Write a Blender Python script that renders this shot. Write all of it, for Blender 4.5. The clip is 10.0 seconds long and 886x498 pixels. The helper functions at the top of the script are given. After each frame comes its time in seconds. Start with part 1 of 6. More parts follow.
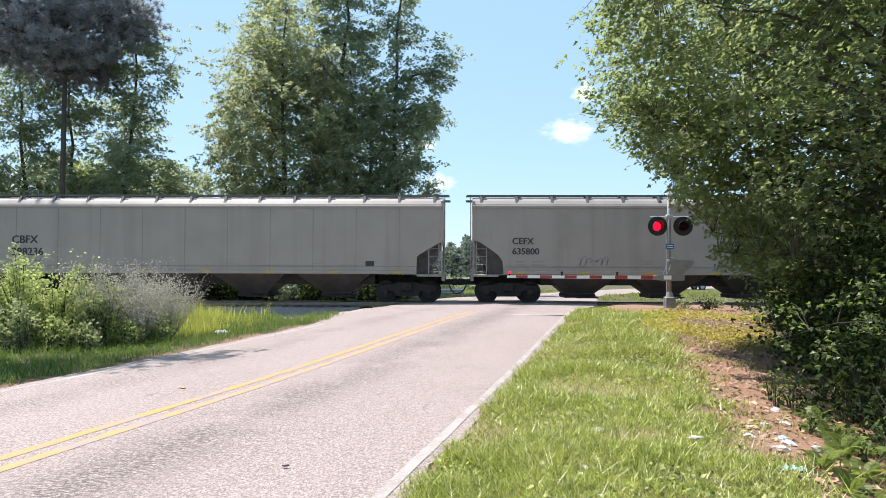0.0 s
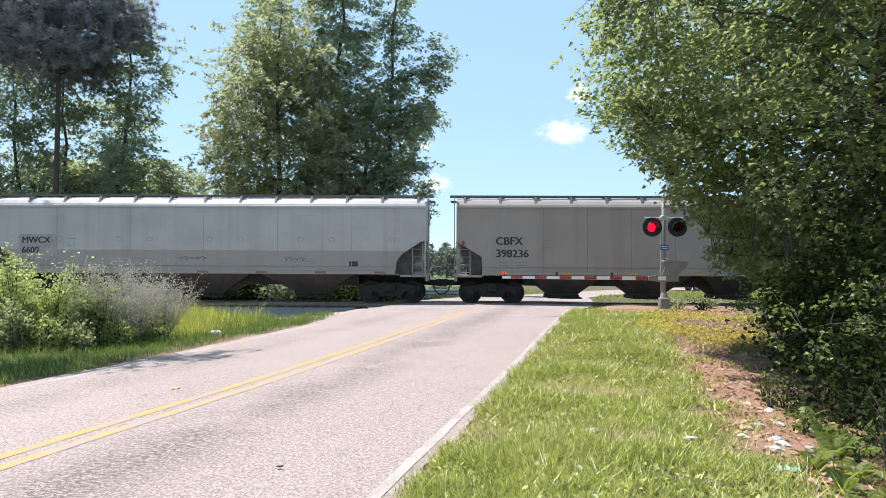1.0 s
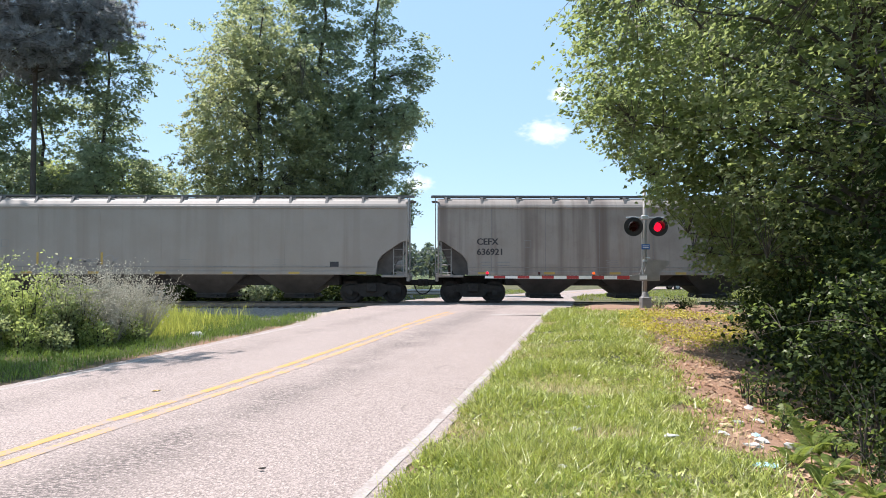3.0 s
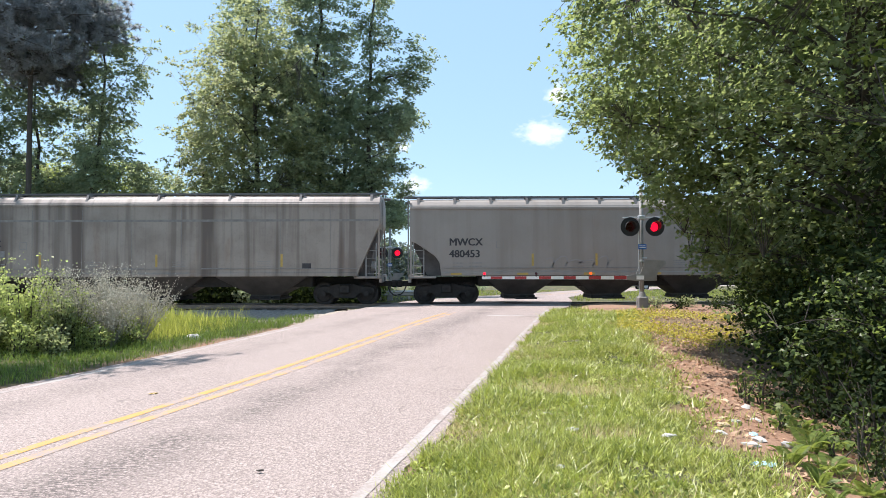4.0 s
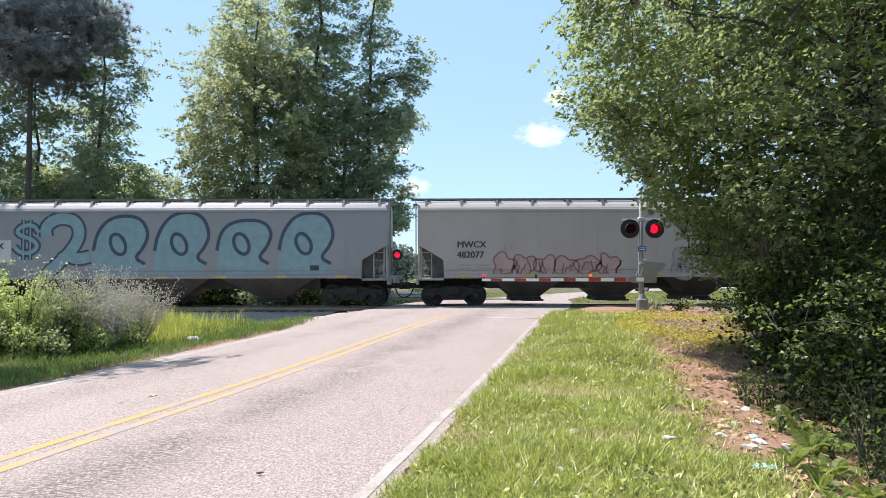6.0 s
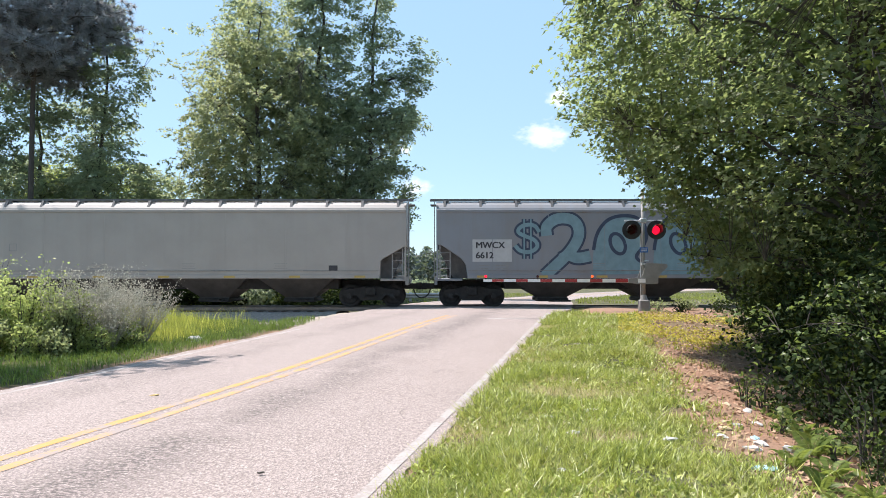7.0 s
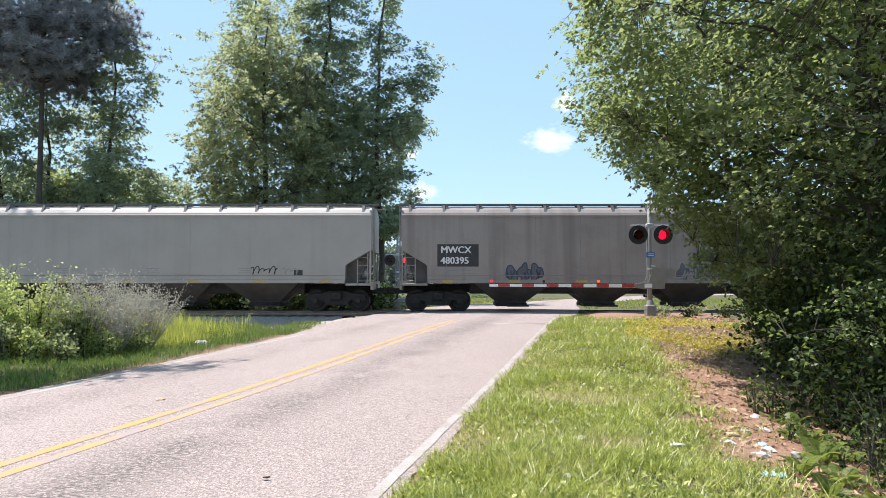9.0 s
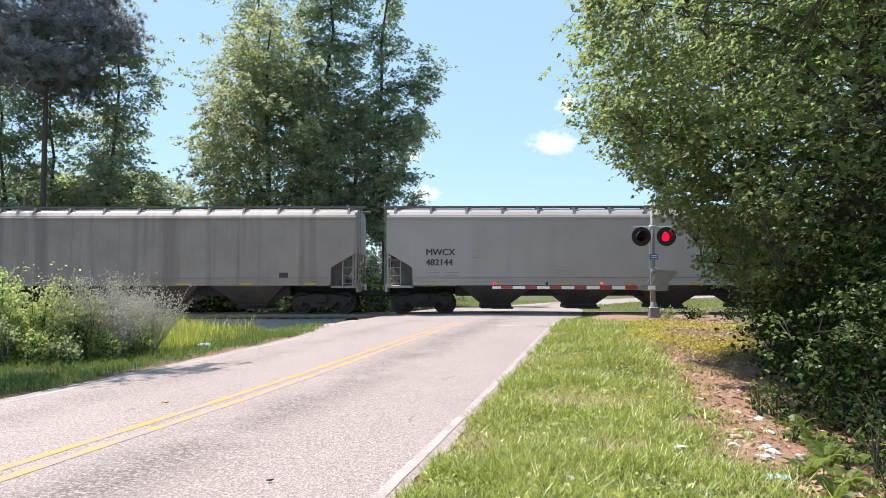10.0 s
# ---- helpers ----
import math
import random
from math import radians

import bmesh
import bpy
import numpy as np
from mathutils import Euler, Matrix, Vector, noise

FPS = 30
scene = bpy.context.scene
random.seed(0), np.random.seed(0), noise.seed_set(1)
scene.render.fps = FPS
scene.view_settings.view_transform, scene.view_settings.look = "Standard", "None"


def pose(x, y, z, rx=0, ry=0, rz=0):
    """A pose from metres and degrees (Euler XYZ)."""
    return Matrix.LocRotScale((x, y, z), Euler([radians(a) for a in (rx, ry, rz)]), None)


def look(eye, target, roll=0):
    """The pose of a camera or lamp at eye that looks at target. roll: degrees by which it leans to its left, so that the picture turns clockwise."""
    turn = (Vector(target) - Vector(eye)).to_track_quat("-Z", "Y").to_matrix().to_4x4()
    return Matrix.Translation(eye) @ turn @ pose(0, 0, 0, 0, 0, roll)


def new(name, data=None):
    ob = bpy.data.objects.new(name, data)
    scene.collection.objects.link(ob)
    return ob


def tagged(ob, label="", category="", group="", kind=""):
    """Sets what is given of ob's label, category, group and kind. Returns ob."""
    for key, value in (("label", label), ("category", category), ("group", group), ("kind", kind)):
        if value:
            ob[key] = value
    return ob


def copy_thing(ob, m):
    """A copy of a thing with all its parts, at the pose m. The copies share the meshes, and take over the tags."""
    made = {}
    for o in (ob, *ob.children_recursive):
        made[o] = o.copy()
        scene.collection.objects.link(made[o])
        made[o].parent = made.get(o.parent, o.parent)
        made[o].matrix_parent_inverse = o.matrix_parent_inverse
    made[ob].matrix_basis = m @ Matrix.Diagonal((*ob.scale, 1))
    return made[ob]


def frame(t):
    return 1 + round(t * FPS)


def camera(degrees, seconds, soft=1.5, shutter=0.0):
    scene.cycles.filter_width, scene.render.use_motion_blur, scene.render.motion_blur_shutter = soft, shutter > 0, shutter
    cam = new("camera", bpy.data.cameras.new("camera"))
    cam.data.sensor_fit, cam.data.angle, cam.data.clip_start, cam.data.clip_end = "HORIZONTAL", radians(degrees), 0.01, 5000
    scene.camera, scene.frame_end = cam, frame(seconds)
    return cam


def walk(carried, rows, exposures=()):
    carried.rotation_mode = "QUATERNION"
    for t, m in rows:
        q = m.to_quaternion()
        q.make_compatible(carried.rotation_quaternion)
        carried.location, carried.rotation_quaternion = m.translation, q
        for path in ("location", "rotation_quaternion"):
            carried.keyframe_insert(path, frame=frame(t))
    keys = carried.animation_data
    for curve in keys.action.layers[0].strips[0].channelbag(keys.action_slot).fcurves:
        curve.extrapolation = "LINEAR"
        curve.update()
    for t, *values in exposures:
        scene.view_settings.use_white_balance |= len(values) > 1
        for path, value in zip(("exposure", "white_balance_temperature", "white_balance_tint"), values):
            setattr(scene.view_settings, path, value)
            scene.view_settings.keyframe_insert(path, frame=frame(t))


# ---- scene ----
SIDE_Y = 28.07          # near face of the train
TRACK_Y = 29.67         # track centre line
RAIL_Z = 0.15
SPEED = 20.47           # metres a second, to the right

# ---- camera: held by hand, turning a little about one spot ----
cam = camera(66.0, 10.0, soft=0.6)
EYE = (0.0, 0.0, 1.5)
AIM = [  # seconds, yaw, pitch, roll
    (0, 1.655, 1.805, 0.213),
    (0.5, 1.565, 1.796, 0.250),
    (1, 1.243, 1.849, 0.301),
    (1.5, 0.820, 1.877, 0.370),
    (2, 0.393, 1.867, 0.367),
    (2.5, -0.000, 1.851, 0.300),
    (4, -0.456, 1.939, -0.206),
    (4.5, -0.482, 2.027, -0.278),
    (5, -0.483, 2.086, -0.283),
    (5.5, -0.491, 2.104, -0.266),
    (7, -0.337, 2.155, -0.038),
    (7.5, -0.256, 2.228, 0.021),
    (8, -0.140, 2.331, 0.006),
    (8.5, 0.009, 2.428, 0.065),
    (9, 0.170, 2.556, 0.022),
    (9.5, 0.359, 2.642, -0.044),
    (10, 0.412, 2.743, -0.071),
]


def aim(yaw, pitch, roll):
    return pose(*EYE, 90 + pitch, 0, yaw) @ pose(0, 0, 0, 0, 0, roll)


walk(cam, [(t, aim(a, b, c)) for t, a, b, c in AIM], [(0.0, 1.08, 6320, 16), (10.0, 1.08, 6320, 16)])

# ---- light ----
SUN_WAY = Vector((-0.35, 0.27, 0.90)).normalized()   # towards the sun
world = bpy.data.worlds.new("sky")
scene.world = world
world.use_nodes = True
wn, wl = world.node_tree.nodes, world.node_tree.links
sky = wn.new("ShaderNodeTexSky")
sky.sky_type, sky.sun_disc = "NISHITA", False
sky.sun_elevation = math.asin(SUN_WAY.z)
sky.sun_rotation = math.atan2(SUN_WAY.x, SUN_WAY.y)
sky.air_density, sky.dust_density, sky.ozone_density = 1.0, 0.5, 1.3
sky.altitude = 400
haze = wn.new("ShaderNodeMix")
haze.data_type = "RGBA"
haze.inputs[0].default_value = 0.68
haze.inputs[7].default_value = (2.25, 3.6, 4.55, 1)
wl.new(sky.outputs[0], haze.inputs[6])
wl.new(haze.outputs[2], wn["Background"].inputs[0])
wn["Background"].inputs[1].default_value = 0.105
sun = new("sun", bpy.data.lights.new("sun", "SUN"))
sun.data.energy, sun.data.angle, sun.data.color = 4.2, radians(0.6), (1.0, 0.935, 0.86)
sun.matrix_world = look(SUN_WAY * 60, (0, 0, 0))


# ---- materials ----
def node(mt, kind, **values):
    n = mt.node_tree.nodes.new(kind)
    for k, v in values.items():
        n.inputs[k.replace("_", " ")].default_value = v
    return n


def link(mt, a, b):
    mt.node_tree.links.new(a, b)


def ramp(mt, source, stops):
    n = mt.node_tree.nodes.new("ShaderNodeValToRGB")
    while len(n.color_ramp.elements) < len(stops):
        n.color_ramp.elements.new(0.5)
    for e, (p, c) in zip(n.color_ramp.elements, stops):
        e.position, e.color = p, (*c, 1) if len(c) == 3 else (c[0], c[0], c[0], 1)
    link(mt, source, n.inputs[0])
    return n.outputs[0]


def coords(mt, scale=(1, 1, 1)):
    tc = mt.node_tree.nodes.new("ShaderNodeTexCoord")
    mp = mt.node_tree.nodes.new("ShaderNodeMapping")
    mp.inputs["Scale"].default_value = scale
    link(mt, tc.outputs["Object"], mp.inputs[0])
    return mp.outputs[0]


def noise_of(mt, scale, detail=6.0, rough=0.6, stretch=(1, 1, 1)):
    n = node(mt, "ShaderNodeTexNoise", Scale=scale, Detail=detail, Roughness=rough)
    link(mt, coords(mt, stretch), n.inputs["Vector"])
    return n.outputs["Fac"]


def mix(mt, fac, a, b, blend="MIX"):
    n = mt.node_tree.nodes.new("ShaderNodeMix")
    n.data_type, n.blend_type = "RGBA", blend
    for i, v in ((0, fac), (6, a), (7, b)):
        if isinstance(v, bpy.types.NodeSocket):
            link(mt, v, n.inputs[i])
        else:
            n.inputs[i].default_value = v if i == 0 else (*v, 1)
    return n.outputs[2]


def blank(name):
    mt = bpy.data.materials.new(name)
    mt.use_nodes = True
    return mt, mt.node_tree.nodes["Principled BSDF"]


def bump(mt, bsdf, height, strength=0.3, distance=0.02):
    b = node(mt, "ShaderNodeBump", Strength=strength, Distance=distance)
    link(mt, height, b.inputs["Height"])
    link(mt, b.outputs[0], bsdf.inputs["Normal"])


def plain(name, base, rough=0.6, metal=0.0, vary=0.25, scale=6.0, relief=0.15, stretch=(1, 1, 1)):
    """A worn surface: the base colour varied by broad stains and fine grain."""
    mt, b = blank(name)
    broad = noise_of(mt, scale, 5, 0.6, stretch)
    fine = noise_of(mt, scale * 11, 4, 0.6, stretch)
    dark = tuple(c * (1 - vary) for c in base)
    light = tuple(min(1, c * (1 + vary)) for c in base)
    col = mix(mt, ramp(mt, broad, ((0.3, (0,)), (0.7, (1,)))), dark, light)
    col = mix(mt, 0.35, col, mix(mt, fine, dark, light), "MIX")
    link(mt, col, b.inputs["Base Color"])
    link(mt, ramp(mt, broad, ((0.2, (min(1, rough + 0.15),)), (0.8, (max(0.05, rough - 0.1),)))), b.inputs["Roughness"])
    b.inputs["Metallic"].default_value = metal
    bump(mt, b, fine, relief, 0.01)
    return mt


def glow(name, colour, strength):
    mt, b = blank(name)
    b.inputs["Base Color"].default_value = (*colour, 1)
    b.inputs["Emission Color"].default_value = (*colour, 1)
    b.inputs["Emission Strength"].default_value = strength
    return mt


def foliage(name, dark, light, through_light=0.35, gloss=0.45, shine=(0.24, 0.34, 0.05), blotch=None, spec=0.3):
    """Leaves: every leaf of its own shade, letting some light through."""
    mt, b = blank(name)
    g = mt.node_tree.nodes.new("ShaderNodeNewGeometry")
    own = ramp(mt, g.outputs["Random Per Island"], ((0.0, dark), (0.75, light), (1.0, tuple(c * 1.35 for c in light))))
    patch = noise_of(mt, 0.6, 3, 0.5)
    col = mix(mt, ramp(mt, patch, ((0.35, (0,)), (0.65, (0.6,)))), own, tuple(c * 1.15 for c in light))
    if blotch:
        for size, tone, amount in blotch:
            col = mix(mt, ramp(mt, noise_of(mt, size, 4, 0.6), ((0.44, (0,)), (0.62, (amount,)))), col, tone)
    link(mt, col, b.inputs["Base Color"])
    b.inputs["Roughness"].default_value = gloss
    b.inputs["Specular IOR Level"].default_value = spec
    tr = mt.node_tree.nodes.new("ShaderNodeBsdfTranslucent")
    link(mt, mix(mt, 0.5, col, shine), tr.inputs[0])
    ms = mt.node_tree.nodes.new("ShaderNodeMixShader")
    ms.inputs[0].default_value = through_light
    link(mt, b.outputs[0], ms.inputs[1])
    link(mt, tr.outputs[0], ms.inputs[2])
    link(mt, ms.outputs[0], mt.node_tree.nodes["Material Output"].inputs[0])
    return mt


def asphalt_material():
    mt, b = blank("worn_asphalt")
    grain = node(mt, "ShaderNodeTexVoronoi", Scale=72.0)
    link(mt, coords(mt), grain.inputs["Vector"])
    stone = ramp(mt, grain.outputs["Color"], ((0.0, (0.12, 0.095, 0.084)), (0.5, (0.29, 0.238, 0.213)), (1.0, (0.50, 0.42, 0.38))))
    broad = noise_of(mt, 0.55, 6, 0.65, (1.0, 0.45, 1))
    wear = mix(mt, ramp(mt, broad, ((0.35, (0,)), (0.7, (0.5,)))), stone, (0.37, 0.308, 0.28))
    lane = noise_of(mt, 1.0, 7, 0.8, (48.0, 22.0, 1))
    wear = mix(mt, ramp(mt, lane, ((0.40, (0.8,)), (0.52, (0,)))), wear, (0.12, 0.097, 0.088))
    # crazed cracks, clustered in patches
    crack = node(mt, "ShaderNodeTexVoronoi", Scale=3.2)
    crack.feature = "DISTANCE_TO_EDGE"
    wob = node(mt, "ShaderNodeTexNoise", Scale=3.0, Detail=4.0)
    link(mt, coords(mt), wob.inputs["Vector"])
    link(mt, mix(mt, 0.25, coords(mt, (1.5, 0.55, 1)), wob.outputs["Color"]), crack.inputs["Vector"])
    line = ramp(mt, crack.outputs["Distance"], ((0.0, (1,)), (0.04, (0,))))
    where = ramp(mt, noise_of(mt, 0.9, 4, 0.7), ((0.54, (0,)), (0.70, (0.7,))))
    fac = mix(mt, 1.0, line, where, "MULTIPLY")
    pits = ramp(mt, noise_of(mt, 42, 3, 0.7), ((0.28, (1,)), (0.40, (0,))))
    col = mix(mt, mix(mt, 1.0, pits, where, "MULTIPLY"), wear, (0.06, 0.05, 0.045))
    col = mix(mt, fac, col, (0.05, 0.045, 0.04))
    dot = mt.node_tree.nodes.new("ShaderNodeVectorMath")
    dot.operation, dot.inputs[1].default_value = "DOT_PRODUCT", (1.0, -0.225, 0.0)
    link(mt, coords(mt), dot.inputs[0])
    off = mt.node_tree.nodes.new("ShaderNodeMath")
    off.operation, off.inputs[1].default_value = "ADD", 4.63
    link(mt, dot.outputs["Value"], off.inputs[0])
    for centre, wide, amount in ((0.95, 0.75, 0.9), (-1.9, 0.6, 0.5)):
        dist = mt.node_tree.nodes.new("ShaderNodeMath")
        dist.operation, dist.inputs[1].default_value = "SUBTRACT", centre
        link(mt, off.outputs[0], dist.inputs[0])
        gone = mt.node_tree.nodes.new("ShaderNodeMath")
        gone.operation = "ABSOLUTE"
        link(mt, dist.outputs[0], gone.inputs[0])
        track = ramp(mt, gone.outputs[0], ((0.1, (amount,)), (wide, (0,))))
        broken = ramp(mt, noise_of(mt, 1.0, 6, 0.75, (17, 34, 1)), ((0.46, (1,)), (0.53, (0,))))
        patch = ramp(mt, noise_of(mt, 0.7, 4, 0.7), ((0.36, (0,)), (0.52, (1,))))
        col = mix(mt, mix(mt, 1.0, mix(mt, 1.0, track, broken, "MULTIPLY"), patch, "MULTIPLY"), col, (0.075, 0.062, 0.056))
    link(mt, col, b.inputs["Base Color"])
    b.inputs["Roughness"].default_value = 0.85
    bump(mt, b, mix(mt, fac, mix(mt, 1.0, grain.outputs["Distance"], noise_of(mt, 60, 4), "ADD"), (0, 0, 0)), 0.7, 0.008)
    return mt


def ground_material():
    mt, b = blank("verge_soil")
    zone = mt.node_tree.nodes.new("ShaderNodeVertexColor")
    zone.layer_name = "zone"
    sep = mt.node_tree.nodes.new("ShaderNodeSeparateColor")
    link(mt, zone.outputs[0], sep.inputs[0])
    n1, n2 = noise_of(mt, 1.3, 6, 0.65), noise_of(mt, 28, 5, 0.7)
    grass = mix(mt, n2, (0.018, 0.024, 0.008), (0.09, 0.095, 0.03))
    grass = mix(mt, ramp(mt, n1, ((0.46, (0,)), (0.68, (0.6,)))), grass, (0.20, 0.15, 0.07))
    dirt = mix(mt, n2, (0.10, 0.05, 0.03), (0.40, 0.235, 0.145))
    dirt = mix(mt, ramp(mt, n1, ((0.4, (0,)), (0.7, (0.6,)))), dirt, (0.26, 0.175, 0.12))
    gv = node(mt, "ShaderNodeTexVoronoi", Scale=26.0)
    link(mt, coords(mt), gv.inputs["Vector"])
    gravel = ramp(mt, gv.outputs["Color"], ((0.0, (0.15, 0.125, 0.10)), (0.6, (0.34, 0.29, 0.235)), (1.0, (0.48, 0.42, 0.35))))
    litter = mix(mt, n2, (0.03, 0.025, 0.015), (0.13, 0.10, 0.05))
    col = mix(mt, sep.outputs[0], grass, dirt)
    col = mix(mt, sep.outputs[1], col, gravel)
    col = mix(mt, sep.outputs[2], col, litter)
    link(mt, col, b.inputs["Base Color"])
    b.inputs["Roughness"].default_value = 0.95
    bump(mt, b, mix(mt, 0.4, n2, gv.outputs["Distance"]), 0.9, 0.03)
    return mt


def worn_paint(name, base, under=(0.27, 0.225, 0.203), keep=0.60):
    mt, b = blank(name)
    n = mix(mt, 0.5, noise_of(mt, 30, 5, 0.75), noise_of(mt, 2.2, 4, 0.6))
    col = mix(mt, ramp(mt, n, ((keep - 0.08, (0,)), (keep, (1,)))), mix(mt, noise_of(mt, 6, 4), base, tuple(c * 0.82 for c in base)), under)
    link(mt, col, b.inputs["Base Color"])
    b.inputs["Roughness"].default_value = 0.8
    bump(mt, b, noise_of(mt, 70, 4), 0.4, 0.006)
    return mt


def car_paint(name, base, grime=(0.16, 0.13, 0.11), amount=0.4, streak=0.4, band=None):
    """Weathered hopper paint: run-down streaks, blotches and grain."""
    mt, b = blank(name)
    base = tuple(0.87 * c for c in base)
    runs = noise_of(mt, 1.0, 4, 0.55, (0.75, 0.0, 0.04))
    fine = noise_of(mt, 1.0, 5, 0.65, (6.0, 0.0, 0.35))
    blot = noise_of(mt, 0.75, 6, 0.6)
    grain = noise_of(mt, 14, 4, 0.6)
    col = mix(mt, ramp(mt, blot, ((0.3, (0,)), (0.75, (0.7,)))), base, tuple(c * 0.86 for c in base))
    if band:
        tc = mt.node_tree.nodes.new("ShaderNodeTexCoord")
        sep = mt.node_tree.nodes.new("ShaderNodeSeparateXYZ")
        link(mt, tc.outputs["Object"], sep.inputs[0])
        wav = node(mt, "ShaderNodeMath")
        link(mt, sep.outputs[2], wav.inputs[0])
        sub = mt.node_tree.nodes.new("ShaderNodeMath")
        sub.operation = "MULTIPLY"
        sub.inputs[1].default_value = 0.16
        link(mt, noise_of(mt, 0.5, 4, 0.5, (1, 0, 0)), sub.inputs[0])
        link(mt, sub.outputs[0], wav.inputs[1])
        col = mix(mt, above(mt, wav.outputs[0], band[0]), band[1], col)
    col = mix(mt, ramp(mt, runs, ((0.52, (0,)), (0.64, (streak,)))), col, grime)
    col = mix(mt, ramp(mt, fine, ((0.52, (0,)), (0.75, (streak * 0.4,)))), col, tuple(c * 1.1 for c in grime))
    drip = noise_of(mt, 1.0, 3, 0.5, (2.3, 0.0, 0.09))
    col = mix(mt, ramp(mt, drip, ((0.55, (0,)), (0.66, (streak * 0.6,)))), col, grime)
    rust = noise_of(mt, 1.0, 5, 0.6, (1.1, 0.0, 0.25))
    col = mix(mt, ramp(mt, rust, ((0.60, (0,)), (0.74, (streak * 0.5,)))), col, (0.20, 0.125, 0.085))
    col = mix(mt, ramp(mt, blot, ((0.45, (0,)), (0.8, (amount,)))), col, tuple(c * 1.25 for c in grime))
    col = mix(mt, ramp(mt, grain, ((0.55, (0,)), (0.8, (amount * 0.5,)))), col, grime)
    link(mt, col, b.inputs["Base Color"])
    b.inputs["Roughness"].default_value = 0.55
    bump(mt, b, mix(mt, 0.8, grain, noise_of(mt, 0.9, 3)), 0.08, 0.02)
    return mt


def above(mt, value, level):
    n = mt.node_tree.nodes.new("ShaderNodeMapRange")
    n.inputs["From Min"].default_value, n.inputs["From Max"].default_value = level - 0.012, level + 0.012
    link(mt, value, n.inputs["Value"])
    return n.outputs[0]


M_ASPHALT = asphalt_material()
M_GROUND = ground_material()
M_WHITE_LINE = worn_paint("white_road_paint", (0.365, 0.34, 0.315), keep=0.555)
M_YELLOW_LINE = worn_paint("yellow_road_paint", (0.50, 0.28, 0.075), keep=0.57)
M_YELLOW_FADED = worn_paint("faded_yellow_road_paint", (0.49, 0.285, 0.105), keep=0.54)
M_STEEL_RAIL = plain("rail_steel", (0.20, 0.17, 0.15), 0.4, 0.8)
M_TIE = plain("creosoted_timber", (0.09, 0.065, 0.05), 0.85, 0, 0.35)
M_BALLAST = plain("ballast_stone", (0.24, 0.22, 0.20), 0.9, 0, 0.45, 9, 0.8)
M_GALV = plain("galvanised_steel", (0.50, 0.51, 0.51), 0.5, 0.5, 0.2, 5, 0.08)
M_ALU_PAINT = plain("aluminium_paint", (0.24, 0.235, 0.22), 0.6, 0.1, 0.2, 4, 0.1)
M_CONCRETE = plain("concrete", (0.46, 0.44, 0.40), 0.9, 0, 0.2, 7, 0.4)
M_BLACK = plain("black_enamel", (0.022, 0.021, 0.022), 0.55, 0, 0.3, 6, 0.1)
M_BLUE = plain("blue_sign_paint", (0.03, 0.12, 0.36), 0.45, 0, 0.15)
M_RED_REFLECT = plain("red_reflective_sheeting", (0.36, 0.03, 0.03), 0.4, 0, 0.2)
M_WHITE_REFLECT = plain("white_reflective_sheeting", (0.78, 0.78, 0.76), 0.4, 0, 0.12)
M_RED_ON = glow("lit_red_lamp", (1.0, 0.006, 0.03), 0.9)
M_AMBER_ON = glow("lit_amber_lamp", (1.0, 0.10, 0.01), 0.8)
M_RED_OFF = plain("unlit_red_lens", (0.06, 0.012, 0.014), 0.25, 0, 0.2)
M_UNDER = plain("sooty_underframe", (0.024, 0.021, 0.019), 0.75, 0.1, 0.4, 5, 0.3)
M_WHEEL = plain("wheel_steel", (0.03, 0.026, 0.024), 0.7, 0.2, 0.35, 9, 0.2)
M_GRATE = plain("running_board_steel", (0.15, 0.145, 0.14), 0.6, 0.5, 0.25)
M_LETTER = plain("black_stencil", (0.03, 0.03, 0.035), 0.6, 0, 0.3, 12)
M_LETTER_WHITE = plain("white_stencil", (0.62, 0.61, 0.58), 0.6, 0, 0.2, 12)
M_YELLOW_TAPE = plain("yellow_reflector", (0.42, 0.29, 0.075), 0.5, 0, 0.25, 9)
M_BARK = plain("grey_brown_bark", (0.07, 0.058, 0.046), 0.9, 0, 0.4, 9, 0.8, (1, 1, 0.2))
# Paler and greyer than fresh leaves: distance haze is put into the colour.
M_LEAF_MID = foliage("hazed_sweetgum_leaves", (0.08, 0.11, 0.088), (0.26, 0.305, 0.19), 0.55, 0.45, (0.58, 0.68, 0.36))
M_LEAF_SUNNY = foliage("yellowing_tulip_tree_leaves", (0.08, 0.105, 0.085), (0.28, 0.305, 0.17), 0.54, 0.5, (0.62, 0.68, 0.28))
M_LEAF_NEAR = foliage("roadside_tree_leaves", (0.030, 0.046, 0.028), (0.16, 0.195, 0.10), 0.52, 0.5, (0.54, 0.66, 0.20), spec=0.2)
M_LEAF_SHRUB = foliage("shrub_leaves", (0.045, 0.07, 0.034), (0.33, 0.385, 0.14), 0.55, 0.42, (0.70, 0.80, 0.24))
M_LEAF_OLIVE = foliage("olive_shrub_leaves", (0.045, 0.06, 0.038), (0.26, 0.30, 0.15), 0.52, 0.4, (0.60, 0.68, 0.27))
M_LEAF_BOUGH = foliage("young_maple_leaves", (0.025, 0.042, 0.016), (0.11, 0.155, 0.05), 0.45, 0.4, (0.38, 0.50, 0.10))
# Near-black green: shade among and under plants is put into the leaf colour.
M_LEAF_DARK = foliage("shade_toned_shrub_leaves", (0.006, 0.011, 0.005), (0.026, 0.040, 0.015), 0.15, 0.7, spec=0.06)
